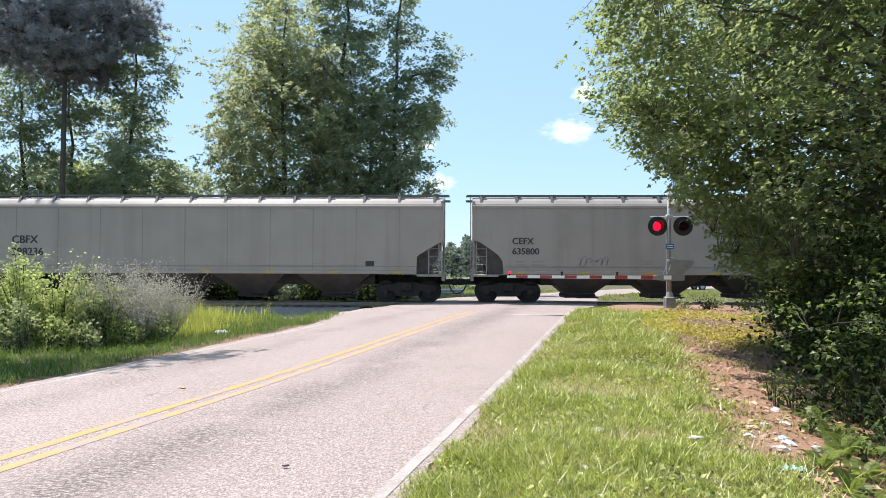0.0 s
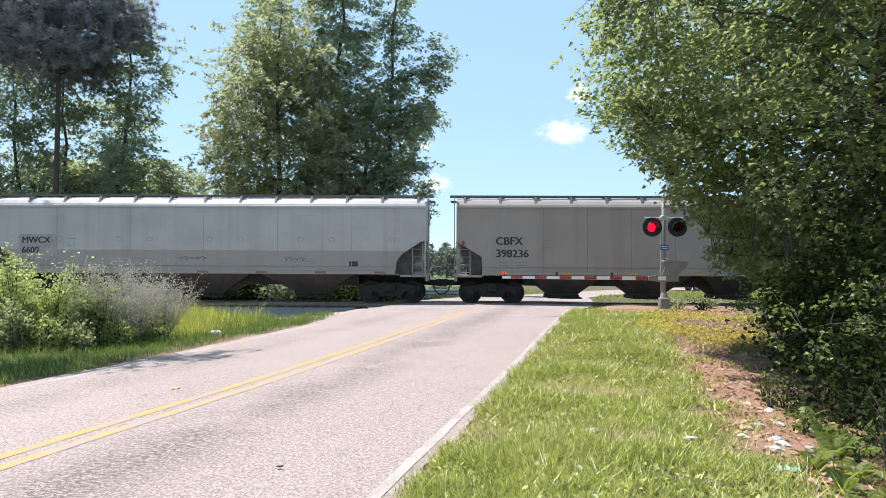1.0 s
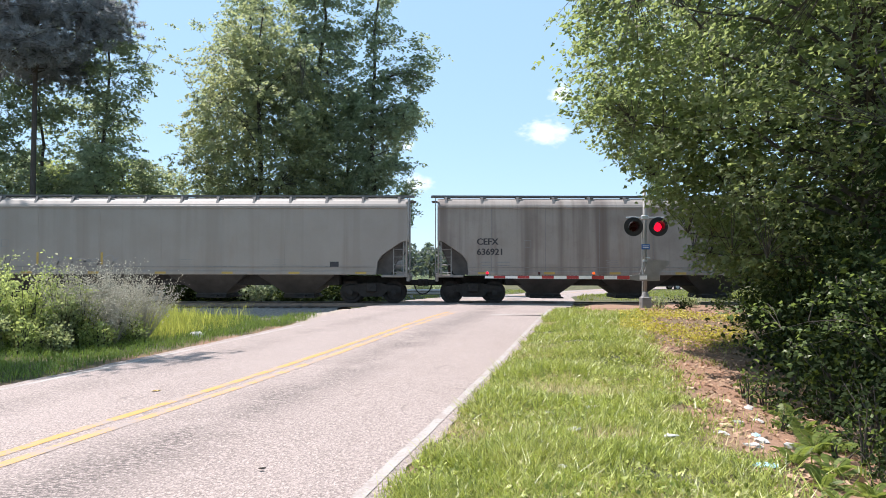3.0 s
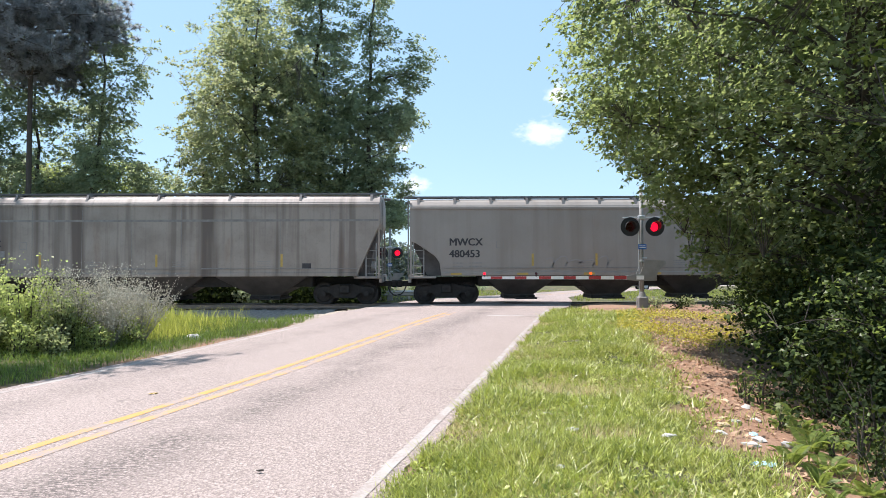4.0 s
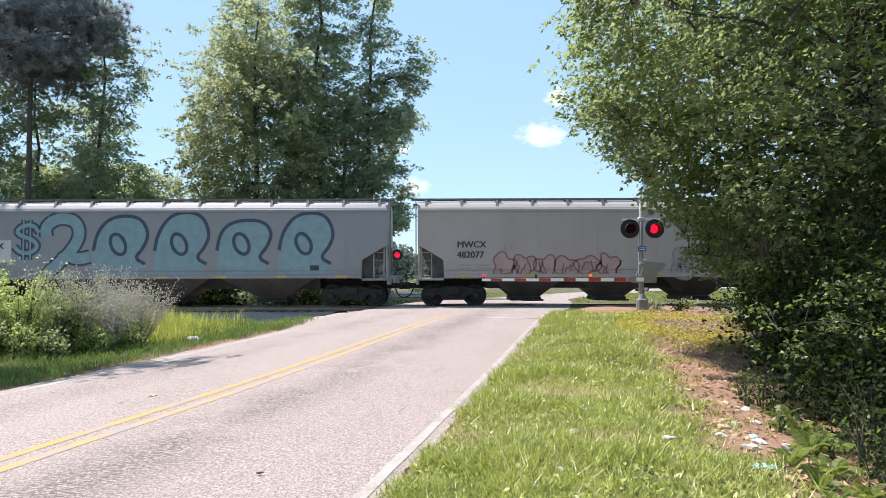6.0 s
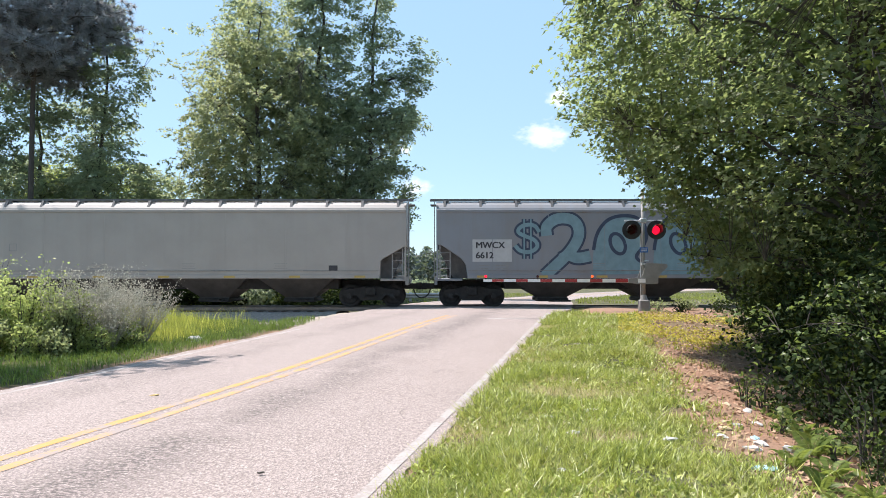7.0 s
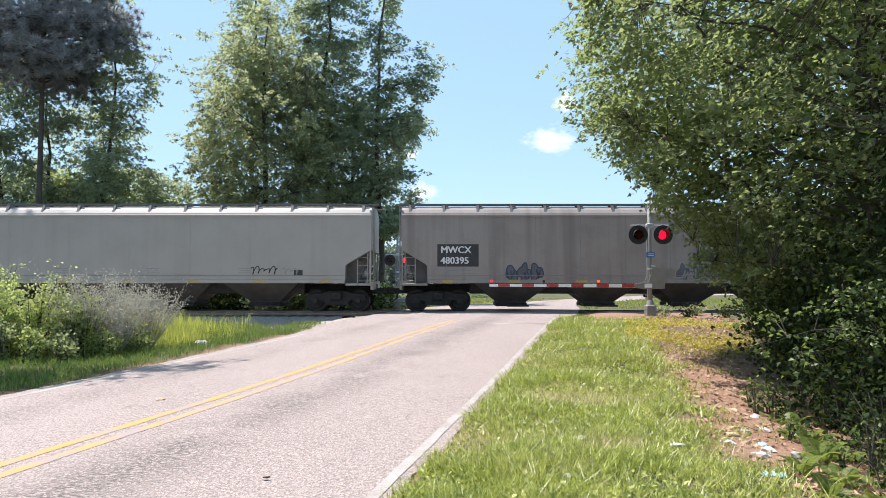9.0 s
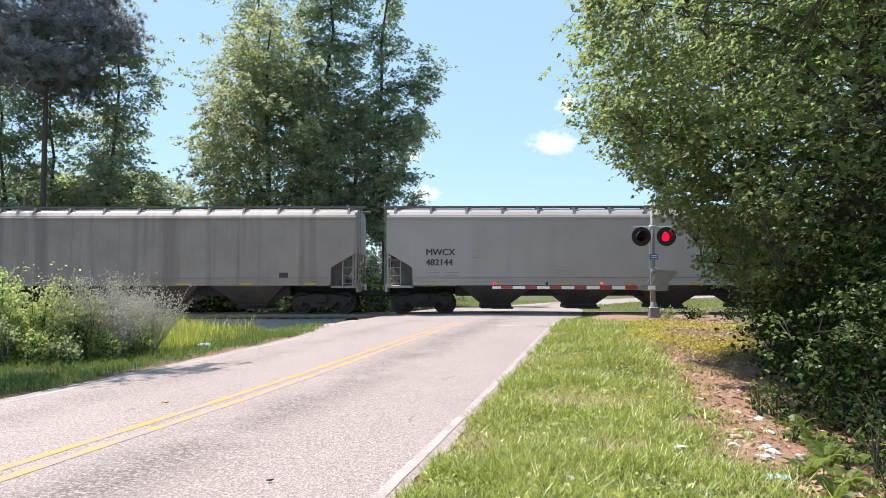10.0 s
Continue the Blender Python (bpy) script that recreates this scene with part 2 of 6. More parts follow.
# Far paler than pine needles: the veil of haze is put into their grey.
M_NEEDLE = foliage("hazed_pine_needles", (0.19, 0.20, 0.21), (0.31, 0.32, 0.33), 0.55, 0.7, (0.42, 0.44, 0.44))
# Far woods: the blue-grey of haze is put into the leaf colour.
M_FAR_WOOD = foliage("distant_woods", (0.11, 0.135, 0.14), (0.19, 0.21, 0.20), 0.3, 0.8)
M_GRASS = foliage("verge_grass", (0.006, 0.016, 0.003), (0.40, 0.44, 0.10), 0.28, 0.4, (0.50, 0.60, 0.085), ((1.1, (0.50, 0.42, 0.20), 0.45), (3.4, (0.05, 0.10, 0.02), 0.45), (23.0, (0.015, 0.04, 0.008), 0.8), (15.0, (0.56, 0.60, 0.15), 0.75)), spec=0.4)
M_GRASS_LUSH = foliage("lush_grass", (0.015, 0.04, 0.008), (0.17, 0.24, 0.05), 0.28, 0.6, (0.30, 0.42, 0.07))
M_TALL_GRASS = foliage("tall_yellow_grass", (0.12, 0.18, 0.03), (0.44, 0.45, 0.11), 0.55, 0.6, (0.60, 0.62, 0.12))
M_DRY = foliage("dry_weed_stalks", (0.14, 0.14, 0.11), (0.48, 0.46, 0.38), 0.4, 0.7, (0.48, 0.46, 0.36))
M_STRAW = foliage("straw_coloured_grass", (0.30, 0.24, 0.11), (0.62, 0.53, 0.29), 0.4, 0.7, (0.6, 0.5, 0.25))
M_IVY = foliage("yellow_green_groundcover", (0.10, 0.10, 0.02), (0.50, 0.44, 0.09), 0.45, shine=(0.66, 0.58, 0.08))
M_FERN = foliage("fern_fronds", (0.05, 0.085, 0.02), (0.17, 0.22, 0.05), 0.45, 0.5, (0.42, 0.50, 0.09))
M_LITTER = plain("white_plastic_litter", (0.44, 0.43, 0.40), 0.5, 0, 0.2)
M_LITTER_BLUE = plain("pale_blue_plastic", (0.35, 0.58, 0.68), 0.4, 0, 0.2)
M_LITTER_TAN = plain("tan_cardboard", (0.48, 0.36, 0.24), 0.8, 0, 0.3)


# ---- mesh helpers ----
def data_mesh(name, verts, faces, material=None, smooth=False):
    me = bpy.data.meshes.new(name)
    if isinstance(faces, np.ndarray):
        n, k = faces.shape
        me.vertices.add(len(verts))
        me.vertices.foreach_set("co", np.asarray(verts, np.float32).ravel())
        me.loops.add(n * k)
        me.loops.foreach_set("vertex_index", faces.ravel().astype(np.int32))
        me.polygons.add(n)
        me.polygons.foreach_set("loop_start", np.arange(0, n * k, k, dtype=np.int32))
        me.update(calc_edges=True)
        me.validate()
    else:
        me.from_pydata([tuple(v) for v in verts], [], faces)
    if material:
        me.materials.append(material)
    me.polygons.foreach_set("use_smooth", [smooth] * len(me.polygons))
    return me


def part(name, bm, material, parent=None, label="", m=None, smooth=False):
    """Links a bmesh (or a finished mesh) as one object under its thing."""
    if isinstance(bm, bmesh.types.BMesh):
        me = bpy.data.meshes.new(name)
        bmesh.ops.recalc_face_normals(bm, faces=bm.faces)
        bm.to_mesh(me)
        bm.free()
        me.materials.append(material)
        if smooth:
            me.polygons.foreach_set("use_smooth", [True] * len(me.polygons))
    else:
        me = bm
    ob = new(name, me)
    if parent:
        ob.parent = parent
    if m:
        ob.matrix_basis = m
    return tagged(ob, label)


def thing(name, label, category, m=None, group="", kind=""):
    ob = new(name)
    ob.empty_display_size = 0.3
    if m:
        ob.matrix_basis = m
    return tagged(ob, label, category, group, kind)


def box(bm, size, at=(0, 0, 0), bevel=0.0, turn=None):
    m = Matrix.Translation(at) @ (turn or Matrix.Identity(4)) @ Matrix.Diagonal((*size, 1))
    got = bmesh.ops.create_cube(bm, size=1, matrix=m)["verts"]
    if bevel:
        edges = list({e for v in got for e in v.link_edges})
        bmesh.ops.bevel(bm, geom=edges, offset=bevel, segments=1, affect="EDGES", profile=0.5)
    return bm


def rod(bm, a, b, r, r2=None, sides=8, caps=True):
    a, b = Vector(a), Vector(b)
    d = b - a
    m = Matrix.Translation((a + b) / 2) @ d.to_track_quat("Z", "Y").to_matrix().to_4x4()
    bmesh.ops.create_cone(bm, cap_ends=caps, segments=sides, radius1=r, radius2=r if r2 is None else r2, depth=d.length, matrix=m)
    return bm


def one_box(size, at=(0, 0, 0), bevel=0.0, turn=None):
    return box(bmesh.new(), size, at, bevel, turn)


def one_rod(a, b, r, r2=None, sides=10):
    return rod(bmesh.new(), a, b, r, r2, sides)


def outline_solid(points, y0, y1):
    """A plate: the outline in x and z, from y0 to y1."""
    bm = bmesh.new()
    f = bm.faces.new([bm.verts.new((x, y0, z)) for x, z in points])
    up = bmesh.ops.extrude_face_region(bm, geom=[f])["geom"]
    bmesh.ops.translate(bm, vec=(0, y1 - y0, 0), verts=[g for g in up if isinstance(g, bmesh.types.BMVert)])
    return bm


def words(name, text, size, material, parent, m, label="", spread=1.0):
    cu = bpy.data.curves.new(name, "FONT")
    cu.body, cu.size, cu.extrude, cu.space_character = text, size, 0.002, spread
    cu.resolution_u, cu.offset = 3, 0.0
    tmp = new("tmp_text", cu)
    one = bpy.data.meshes.new_from_object(tmp)
    bpy.data.objects.remove(tmp)
    # a bold stroke: the outline laid down three times, a little apart
    bm = bmesh.new()
    for k, dx in enumerate((-0.035, 0.0, 0.035)):
        old = len(bm.verts)
        bm.from_mesh(one)
        bm.verts.ensure_lookup_table()
        for v in bm.verts[old:]:
            v.co += Vector((dx * size, 0.02 * size * (k == 1), 0.0006 * k))
    me = bpy.data.meshes.new(name)
    bm.to_mesh(me)
    bm.free()
    me.materials.clear()
    me.materials.append(material)
    return part(name, me, material, parent, label, m)


# ---- the lie of the land ----
def ease(a, b, v):
    t = np.clip((np.asarray(v, float) - a) / (b - a), 0, 1)
    return t * t * (3 - 2 * t)


def road_z(y):
    return 0.14 * ease(8, 21, y) - 0.32 * ease(33, 52, y)


def road_mid(y):
    y = np.asarray(y, float)
    return -4.63 + 0.225 * y + 0.010 * np.clip(y - 36, 0, 70) ** 2


def road_left(y):
    return road_mid(y) - 3.08 - 1.0 * ease(16, 25, y) + 0.9 * ease(31, 38, y)


def road_right(y):
    return road_mid(y) + 3.24 + 0.5 * ease(23, 27, y) - 0.4 * ease(31, 38, y)


def bank_edge(y):
    """Where the mown verge gives way to bare soil, on the right."""
    return np.interp(y, [0, 4.85, 5.8, 7.1, 9.2, 11.5, 23.2, 40], [1.9, 2.18, 2.31, 2.49, 2.86, 3.48, 6.4, 11.0])


def thicket_edge(y):
    return np.interp(y, [0, 5.2, 7.1, 10.3, 15, 21, 26], [3.1, 3.3, 3.7, 4.5, 6.2, 8.4, 9.5])


def ground_z(x, y):
    x, y = np.asarray(x, float), np.asarray(y, float)
    z = road_z(y)
    inside = ease(-0.25, 0.05, x - road_left(y)) * ease(0.05, 0.42, road_right(y) - x)
    z = z - 0.045 * inside - 0.012 * (x > road_mid(y)) * (1 - ease(0.15, 0.6, x - road_right(y))) * (y < 30)
    verge = ease(0.2, 1.4, x - road_right(y)) * (y < 34)
    z = z + verge * (0.05 + 0.09 * ease(14, 21, y)) * ease(0, 1, 30 - y)
    z = z - 0.16 * ease(0.0, 1.6, x - bank_edge(y)) * (1 - ease(13, 19, y))
    z = z + 0.10 * ease(0.5, 4, road_left(y) - x) * (1 - ease(18, 24, y))
    z = z - 0.10 * ease(24, 27, y) * (1 - inside) * (1 - ease(33, 40, y))
    z = z - 0.40 * ease(18.5, 24, y) * ease(0.1, 2.2, road_left(y) - x) * (1 - ease(34, 40, y))
    bumpy = 0.02 * np.sin(x * 2.3 + 1.7 * np.sin(y * 1.1)) + 0.015 * np.sin(y * 3.1 + x * 1.3)
    return z + bumpy * (1 - inside) * (y < 60) * np.where(x > road_mid(y), ease(0.0, 0.7, x - road_right(y)), 1.0)


def grid_mesh(name, xs, ys, zfun, material):
    X, Y = np.meshgrid(xs, ys)
    v = np.stack([X, Y, zfun(X, Y)], -1).reshape(-1, 3)
    n, k = len(xs), len(ys)
    i = (np.arange(k - 1)[:, None] * n + np.arange(n - 1)[None]).ravel()
    return data_mesh(name, v, np.stack([i, i + 1, i + n + 1, i + n], -1), material, True), v


def build_ground():
    xs = np.concatenate([np.linspace(-900, -60, 18)[:-1], np.linspace(-60, -13, 30)[:-1], np.linspace(-13, 12, 110)[:-1],
                         np.linspace(12, 60, 30)[:-1], np.linspace(60, 900, 18)])
    ys = np.concatenate([np.linspace(-60, 0, 16)[:-1], np.linspace(0, 30, 130)[:-1], np.linspace(30, 60, 50)[:-1], np.linspace(60, 1500, 30)])
    me, v = grid_mesh("ground", xs, ys, ground_z, M_GROUND)
    x, y = v[:, 0], v[:, 1]
    wob = 0.25 * np.sin(y * 2.1) + 0.2 * np.sin(y * 5.3 + x) + 0.15 * np.sin(x * 4.1 + y * 1.7)
    near = (y < 31)
    dirt = ease(-0.15, 0.45, x - bank_edge(y) + 0.7 * wob) * near * (1 - 0.6 * ease(13, 15, y) * (1 - ease(18.5, 20.5, y)))
    dirt = np.maximum(dirt, ease(20, 22.5, y + wob) * (x > 4.3) * near)
    shoulder = ease(-0.1, 0.0, x - road_right(y)) * (1 - ease(0.0, 0.14, x - road_right(y) + 0.2 * wob)) * (y < 24)
    dirt = np.maximum(dirt, shoulder)
    left_shoulder = (1 - ease(0.02, 0.3, road_left(y) - x + 0.3 * wob)) * (x < road_left(y) + 0.2) * near
    dirt = np.maximum(dirt, left_shoulder)
    gravel = ease(18.4, 19.8, y + wob + 0.25 * (x + 4)) * (1 - ease(33, 35, y)) * (x < road_mid(y))
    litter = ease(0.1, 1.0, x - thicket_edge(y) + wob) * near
    zone = np.stack([dirt, gravel, litter, np.ones_like(dirt)], -1).astype(np.float32)
    att = me.color_attributes.new("zone", "FLOAT_COLOR", "POINT")
    att.data.foreach_set("color", zone.ravel())
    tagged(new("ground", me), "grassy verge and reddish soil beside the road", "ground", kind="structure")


def strip(name, y0, y1, left, right, lift, material, cells=1, step=0.5, skirt=0.0):
    """A strip of the carriageway between two edges given as functions of y."""
    ys = np.linspace(y0, y1, max(2, int(abs(y1 - y0) / step) + 1))
    us = np.linspace(0, 1, cells + 1)
    L, R = left(ys)[:, None], right(ys)[:, None]
    X = L + (R - L) * us[None]
    Y = np.repeat(ys[:, None], len(us), 1)
    Z = road_z(Y) + lift + 0.03 * np.sin(us * math.pi)[None] * (cells > 1)
    v = np.stack([X, Y, Z], -1)
    if skirt:
        lo = v[:, [0, -1]].copy()
        lo[..., 2] -= skirt
        v = np.concatenate([lo[:, :1], v, lo[:, 1:]], 1)
    k, n = v.shape[:2]
    i = (np.arange(k - 1)[:, None] * n + np.arange(n - 1)[None]).ravel()
    return data_mesh(name, v.reshape(-1, 3), np.stack([i, i + 1, i + n + 1, i + n], -1), material)


def ragged(fun, size, seed):
    def edge(y):
        y = np.asarray(y, float)
        return fun(y) + size * (np.sin(y * 3.7 + seed) + 0.7 * np.sin(y * 8.9 + 2 * seed) + 0.5 * np.sin(y * 19 + seed))
    return edge


def line_at(off, half):
    return (lambda y: road_mid(y) + off - half), (lambda y: road_mid(y) + off + half)


def crown(off):
    """Height of the cambered road above its edge, at an offset from the middle."""
    return 0.03 * math.sin(math.pi * min(1, max(0, (off + 3.08) / 6.44)))


def build_road():
    lr, rr = ragged(road_left, 0.025, 1.0), ragged(road_right, 0.03, 4.0)
    gaps = ((-40, TRACK_Y - 0.80), (TRACK_Y - 0.66, TRACK_Y + 0.66), (TRACK_Y + 0.80, 150))
    for (a, b), name in zip(gaps, ("road", "crossing_panel", "road_beyond")):
        me = strip(name, a, b, lr if a < 0 else road_left, rr if a < 0 else road_right, 0.0, M_ASPHALT, 8, 0.25 if b < 40 else 1.0, 0.25)
        tagged(new(name, me), "sun-bleached cracked two-lane asphalt road" if name != "crossing_panel" else "asphalt fill between the rails",
               "road", kind="structure")
    for name, off, half, mat_, y0, y1 in (
            ("edge_line", 3.06, 0.05, M_WHITE_LINE, -30, 24.6), ("edge_line", -2.83, 0.05, M_WHITE_LINE, -30, 20),
            ("centre_line", -0.125, 0.062, M_YELLOW_LINE, -30, 22.4), ("centre_line", 0.135, 0.062, M_YELLOW_FADED, -30, 22.4),
            ("centre_line", -0.1, 0.055, M_YELLOW_LINE, 37, 90), ("centre_line", 0.15, 0.055, M_YELLOW_LINE, 37, 90)):
        a, b = line_at(off, half)
        me = strip(name, y0, y1, ragged(a, 0.003, off), ragged(b, 0.003, off + 1), 0.003 + crown(off), mat_, 1, 0.15 if y1 < 30 else 1)
        tagged(new(name, me), "worn white edge line" if "edge" in name else "worn double yellow centre line", "road marking", kind="structure")
    me = strip("stop_line", 20.8, 21.15, lambda y: road_mid(y) + 0.5 + 0 * y, lambda y: road_mid(y) + 3.0, 0.022, M_WHITE_LINE, 1, 0.1)
    tagged(new("stop_line", me), "worn white stop line before the crossing", "road marking", kind="structure")


def build_track():
    prof = [(-2.6, -0.35), (-1.75, RAIL_Z - 0.19), (1.75, RAIL_Z - 0.19), (2.6, -0.35)]
    for x0, x1 in ((-260, -4.2), (7.0, 260)):
        xs = np.concatenate([np.arange(x0, max(x0, -30), 20), np.linspace(max(x0, -30), min(x1, 30), 160), np.arange(min(x1, 30) + 10, x1 + 1, 20)])
        v, f = [], []
        for i, x in enumerate(xs):
            for j, (y, z) in enumerate(np.array([(np.interp(s, range(4), [p[0] for p in prof]), np.interp(s, range(4), [p[1] for p in prof])) for s in np.linspace(0, 3, 19)])):
                v.append((x, TRACK_Y + y, z + 0.035 * noise.noise((x * 3, y * 5, 0)) * (0.2 < j < 18)))
        n = 19
        for i in range(len(xs) - 1):
            f += [(i * n + j, (i + 1) * n + j, (i + 1) * n + j + 1, i * n + j + 1) for j in range(n - 1)]
        tagged(new("ballast_bed", data_mesh("ballast_bed", v, f, M_BALLAST)), "grey crushed-stone ballast under the track", "ballast", kind="structure")
    rail = [(-0.07, -0.17), (0.07, -0.17), (0.07, -0.155), (0.012, -0.14), (0.012, -0.05), (0.036, -0.035), (0.036, -0.004), (0.03, 0), (-0.03, 0),
            (-0.036, -0.004), (-0.036, -0.035), (-0.012, -0.05), (-0.012, -0.14), (-0.07, -0.155)]
    for s in (-1, 1):
        v = [(x, TRACK_Y + s * 0.755 + a, RAIL_Z + b) for x in (-260, 260) for a, b in rail]
        k = len(rail)
        f = [(j, (j + 1) % k, k + (j + 1) % k, k + j) for j in range(k)]
        tagged(new("rail", data_mesh("rail", v, f, M_STEEL_RAIL)), "worn steel running rail", "rail", "track rails", kind="structure")
    tie = part("tie", one_box((0.22, 2.6, 0.17), (0, 0, 0), 0.012), M_TIE)
    tagged(tie, "dark creosoted timber railway tie", "railway tie", "ties under the track", "structure")
    spots = [x for x in np.arange(-34, 34, 0.52) if not -4.6 < x < 7.3]
    tie.matrix_basis = pose(spots[0], TRACK_Y, RAIL_Z - 0.245)
    for i, x in enumerate(spots[1:]):
        copy_thing(tie, pose(x, TRACK_Y + 0.03 * math.sin(i * 7.7), RAIL_Z - 0.245, 0, 0, 0.8 * math.sin(i * 3.3)))


# ---- crossing signal ----
MAST = (6.75, 22.5)
SWITCH = (0.37, 0.93, 1.43, 2.06, 2.52, 3.05, 3.58, 4.12, 4.67, 5.25, 5.78, 6.3, 6.72, 7.28, 7.87, 8.43, 8.93, 9.41, 9.93)
FLASHERS = []   # lamp insert, home pose, lit at first


def disc(bm, r, y0, y1, at=(0, 0, 0), sides=28, r2=None):
    return rod(bm, (at[0], at[1] + y0, at[2]), (at[0], at[1] + y1, at[2]), r, r2, sides)


def signal_head(parent, x, z, lit):
    plate = bmesh.new()
    n, ro, ri = 32, 0.315, 0.165
    ring = [[plate.verts.new((r * math.cos(a), yy, r * math.sin(a))) for a in np.linspace(0, 2 * math.pi, n, endpoint=False)]
            for r, yy in ((ro, 0), (ri, 0), (ri, 0.014), (ro, 0.014))]
    for k in range(4):
        for i in range(n):
            plate.faces.new((ring[k][i], ring[k][(i + 1) % n], ring[(k + 1) % 4][(i + 1) % n], ring[(k + 1) % 4][i]))
    head = part("signal_head", plate, M_BLACK, parent, "round black lamp background with visor", pose(x, -0.14, z))
    can = bmesh.new()
    disc(can, 0.17, 0.20, 0.30, sides=24, r2=0.12)
    rod(can, (0, 0.014, 0), (0, 0.20, 0), 0.17, 0.17, 24, False)
    part("lamp_housing", can, M_BLACK, head)
    hood = bmesh.new()
    arc = [radians(a) for a in range(-25, 206, 11)]
    rows_ = [[hood.verts.new((r * math.cos(a), yy - (0.14 * max(0, math.sin(a)) if yy < 0 else 0), r * math.sin(a))) for a in arc]
             for r, yy in ((0.172, 0.0), (0.18, -0.12), (0.172, -0.12), (0.164, 0.0))]
    for k in range(3):
        for i in range(len(arc) - 1):
            hood.faces.new((rows_[k][i], rows_[k][i + 1], rows_[k + 1][i + 1], rows_[k + 1][i]))
    part("visor", hood, M_BLACK, head)
    # the lamp insert turns about its upright axis, like a beacon: lit face, then dark face
    ins = bmesh.new()
    disc(ins, 0.15, -0.012, 0.0, sides=28)
    me = bpy.data.meshes.new("lamp_insert")
    ins.to_mesh(me)
    ins.free()
    me.materials.append(M_RED_ON)
    me.materials.append(M_RED_OFF)
    for p in me.polygons:
        p.material_index = 0 if p.normal.y < -0.5 else 1
    lens = part("lamp_insert", me, M_RED_ON, head, "round red lamp lens")
    FLASHERS.append((lens, (0, 0.16, 0), lit))
    return head


def build_signal(at, bz, side, label):
    """A flashing-light signal with its gate down; side: which way the arm reaches along x."""
    s = thing("crossing_signal", label, "crossing signal", pose(*at, bz), "crossing signals")
    base = bmesh.new()
    box(base, (0.32, 0.32, 0.52), (0, 0, 0.16), 0.03)
    rod(base, (0, 0, 0.40), (0, 0, 0.58), 0.14, 0.085, 12)
    part("mast_base", base, M_ALU_PAINT, s)
    part("mast", one_rod((0, 0, 0.3), (0, 0, 4.05), 0.062, 0.06, 14), M_ALU_PAINT, s, "grey tubular mast", smooth=True)
    part("mast_cap", one_rod((0, 0, 4.05), (0, 0, 4.09), 0.07, 0.04, 14), M_ALU_PAINT, s)
    arm = bmesh.new()
    rod(arm, (-0.62, -0.02, 3.03), (0.62, -0.02, 3.03), 0.025, None, 8)
    box(arm, (0.22, 0.18, 0.14), (0, 0, 3.03), 0.02)
    for x in (-0.41, 0.41):
        rod(arm, (x, -0.02, 3.03), (x, 0.05, 2.86), 0.022, None, 8)
    part("crossarm", arm, M_GALV, s, "galvanised lamp crossarm")
    for x, lit in ((-0.41, True), (0.41, False)):
        signal_head(s, x, 2.72, lit)
    sign = part("notice_plate", one_box((0.27, 0.012, 0.17), (0, -0.085, 2.06), 0.004), M_BLUE, s, "small blue notice plate")
    for k in range(2):
        part("print_bar", one_box((0.2, 0.004, 0.022), (0, -0.094, 2.09 - 0.06 * k)), M_WHITE_REFLECT, sign)
    # gate mechanism
    mech = bmesh.new()
    box(mech, (0.42, 0.34, 0.40), (0.24, 0.02, 1.14), 0.025)
    part("gate_mechanism", mech, M_ALU_PAINT, s, "grey gate mechanism case")
    part("mechanism_door", one_box((0.34, 0.012, 0.32), (0.24, -0.158, 1.14), 0.005), M_ALU_PAINT, s)
    for y in (-0.20, 0.24):
        part("counterweight_arm", outline_solid([(-0.55, 0.99), (-0.1, 0.93), (0.34, 0.95), (0.50, 1.28), (0.74, 1.50), (0.72, 1.60), (0.02, 1.63), (-0.02, 1.42), (-0.12, 1.16), (-0.55, 1.10)], y, y + 0.03), M_ALU_PAINT, s)
    part("counterweight", one_box((0.46, 0.40, 0.16), (0.32, 0.03, 1.53), 0.02), M_ALU_PAINT, s, "grey counterweight block")
    brk = bmesh.new()
    rod(brk, (0, -0.05, 1.70), (0.16, -0.05, 1.69), 0.02, None, 8)
    box(brk, (0.16, 0.16, 0.07), (0, 0, 1.6), 0.01)
    part("cable_bracket", brk, M_GALV, s)
    part("conduit", one_rod((-0.085, 0.02, 0.3), (-0.085, 0.02, 2.9), 0.018, None, 8), M_GALV, s)
    # the arm lies across the near lane, square to the road
    arm_m = pose(0.15 * side, -0.2, 1.05, 0, 0, -12.7 if side < 0 else 167.3)
    boom = part("gate_arm", outline_solid([(0.15, -0.065), (0.15, 0.065), (-5.2, 0.045), (-5.2, -0.045)], -0.02, 0.02), M_WHITE_REFLECT, s,
                "white gate arm with red stripes", arm_m)
    for k in range(6):
        x = -5.0 + 0.82 * k + 0.3
        h = 0.046 + 0.02 * (5.2 - 5.0 + 0.82 * k + 0.3) / 5.35
        part("red_stripe", one_box((0.40, 0.046, 2 * h - 0.012), (x, 0, 0)), M_RED_REFLECT, boom)
    for x, mode in ((-5.12, None), (-3.35, "dark"), (-1.55, False)):
        body = bmesh.new()
        rod(body, (x, 0, 0.04), (x, 0, 0.10), 0.03, 0.04, 10)
        part("lamp_holder", body, M_BLACK, boom)
        me = bpy.data.meshes.new("arm_lamp")
        b2 = bmesh.new()
        rod(b2, (0, -0.035, 0), (0, 0.035, 0), 0.045, None, 14)
        b2.to_mesh(me)
        b2.free()
        me.materials.append(M_RED_ON if mode is None else M_RED_OFF if mode == "dark" else M_AMBER_ON)
        me.materials.append(M_RED_ON if mode is None else M_RED_OFF)
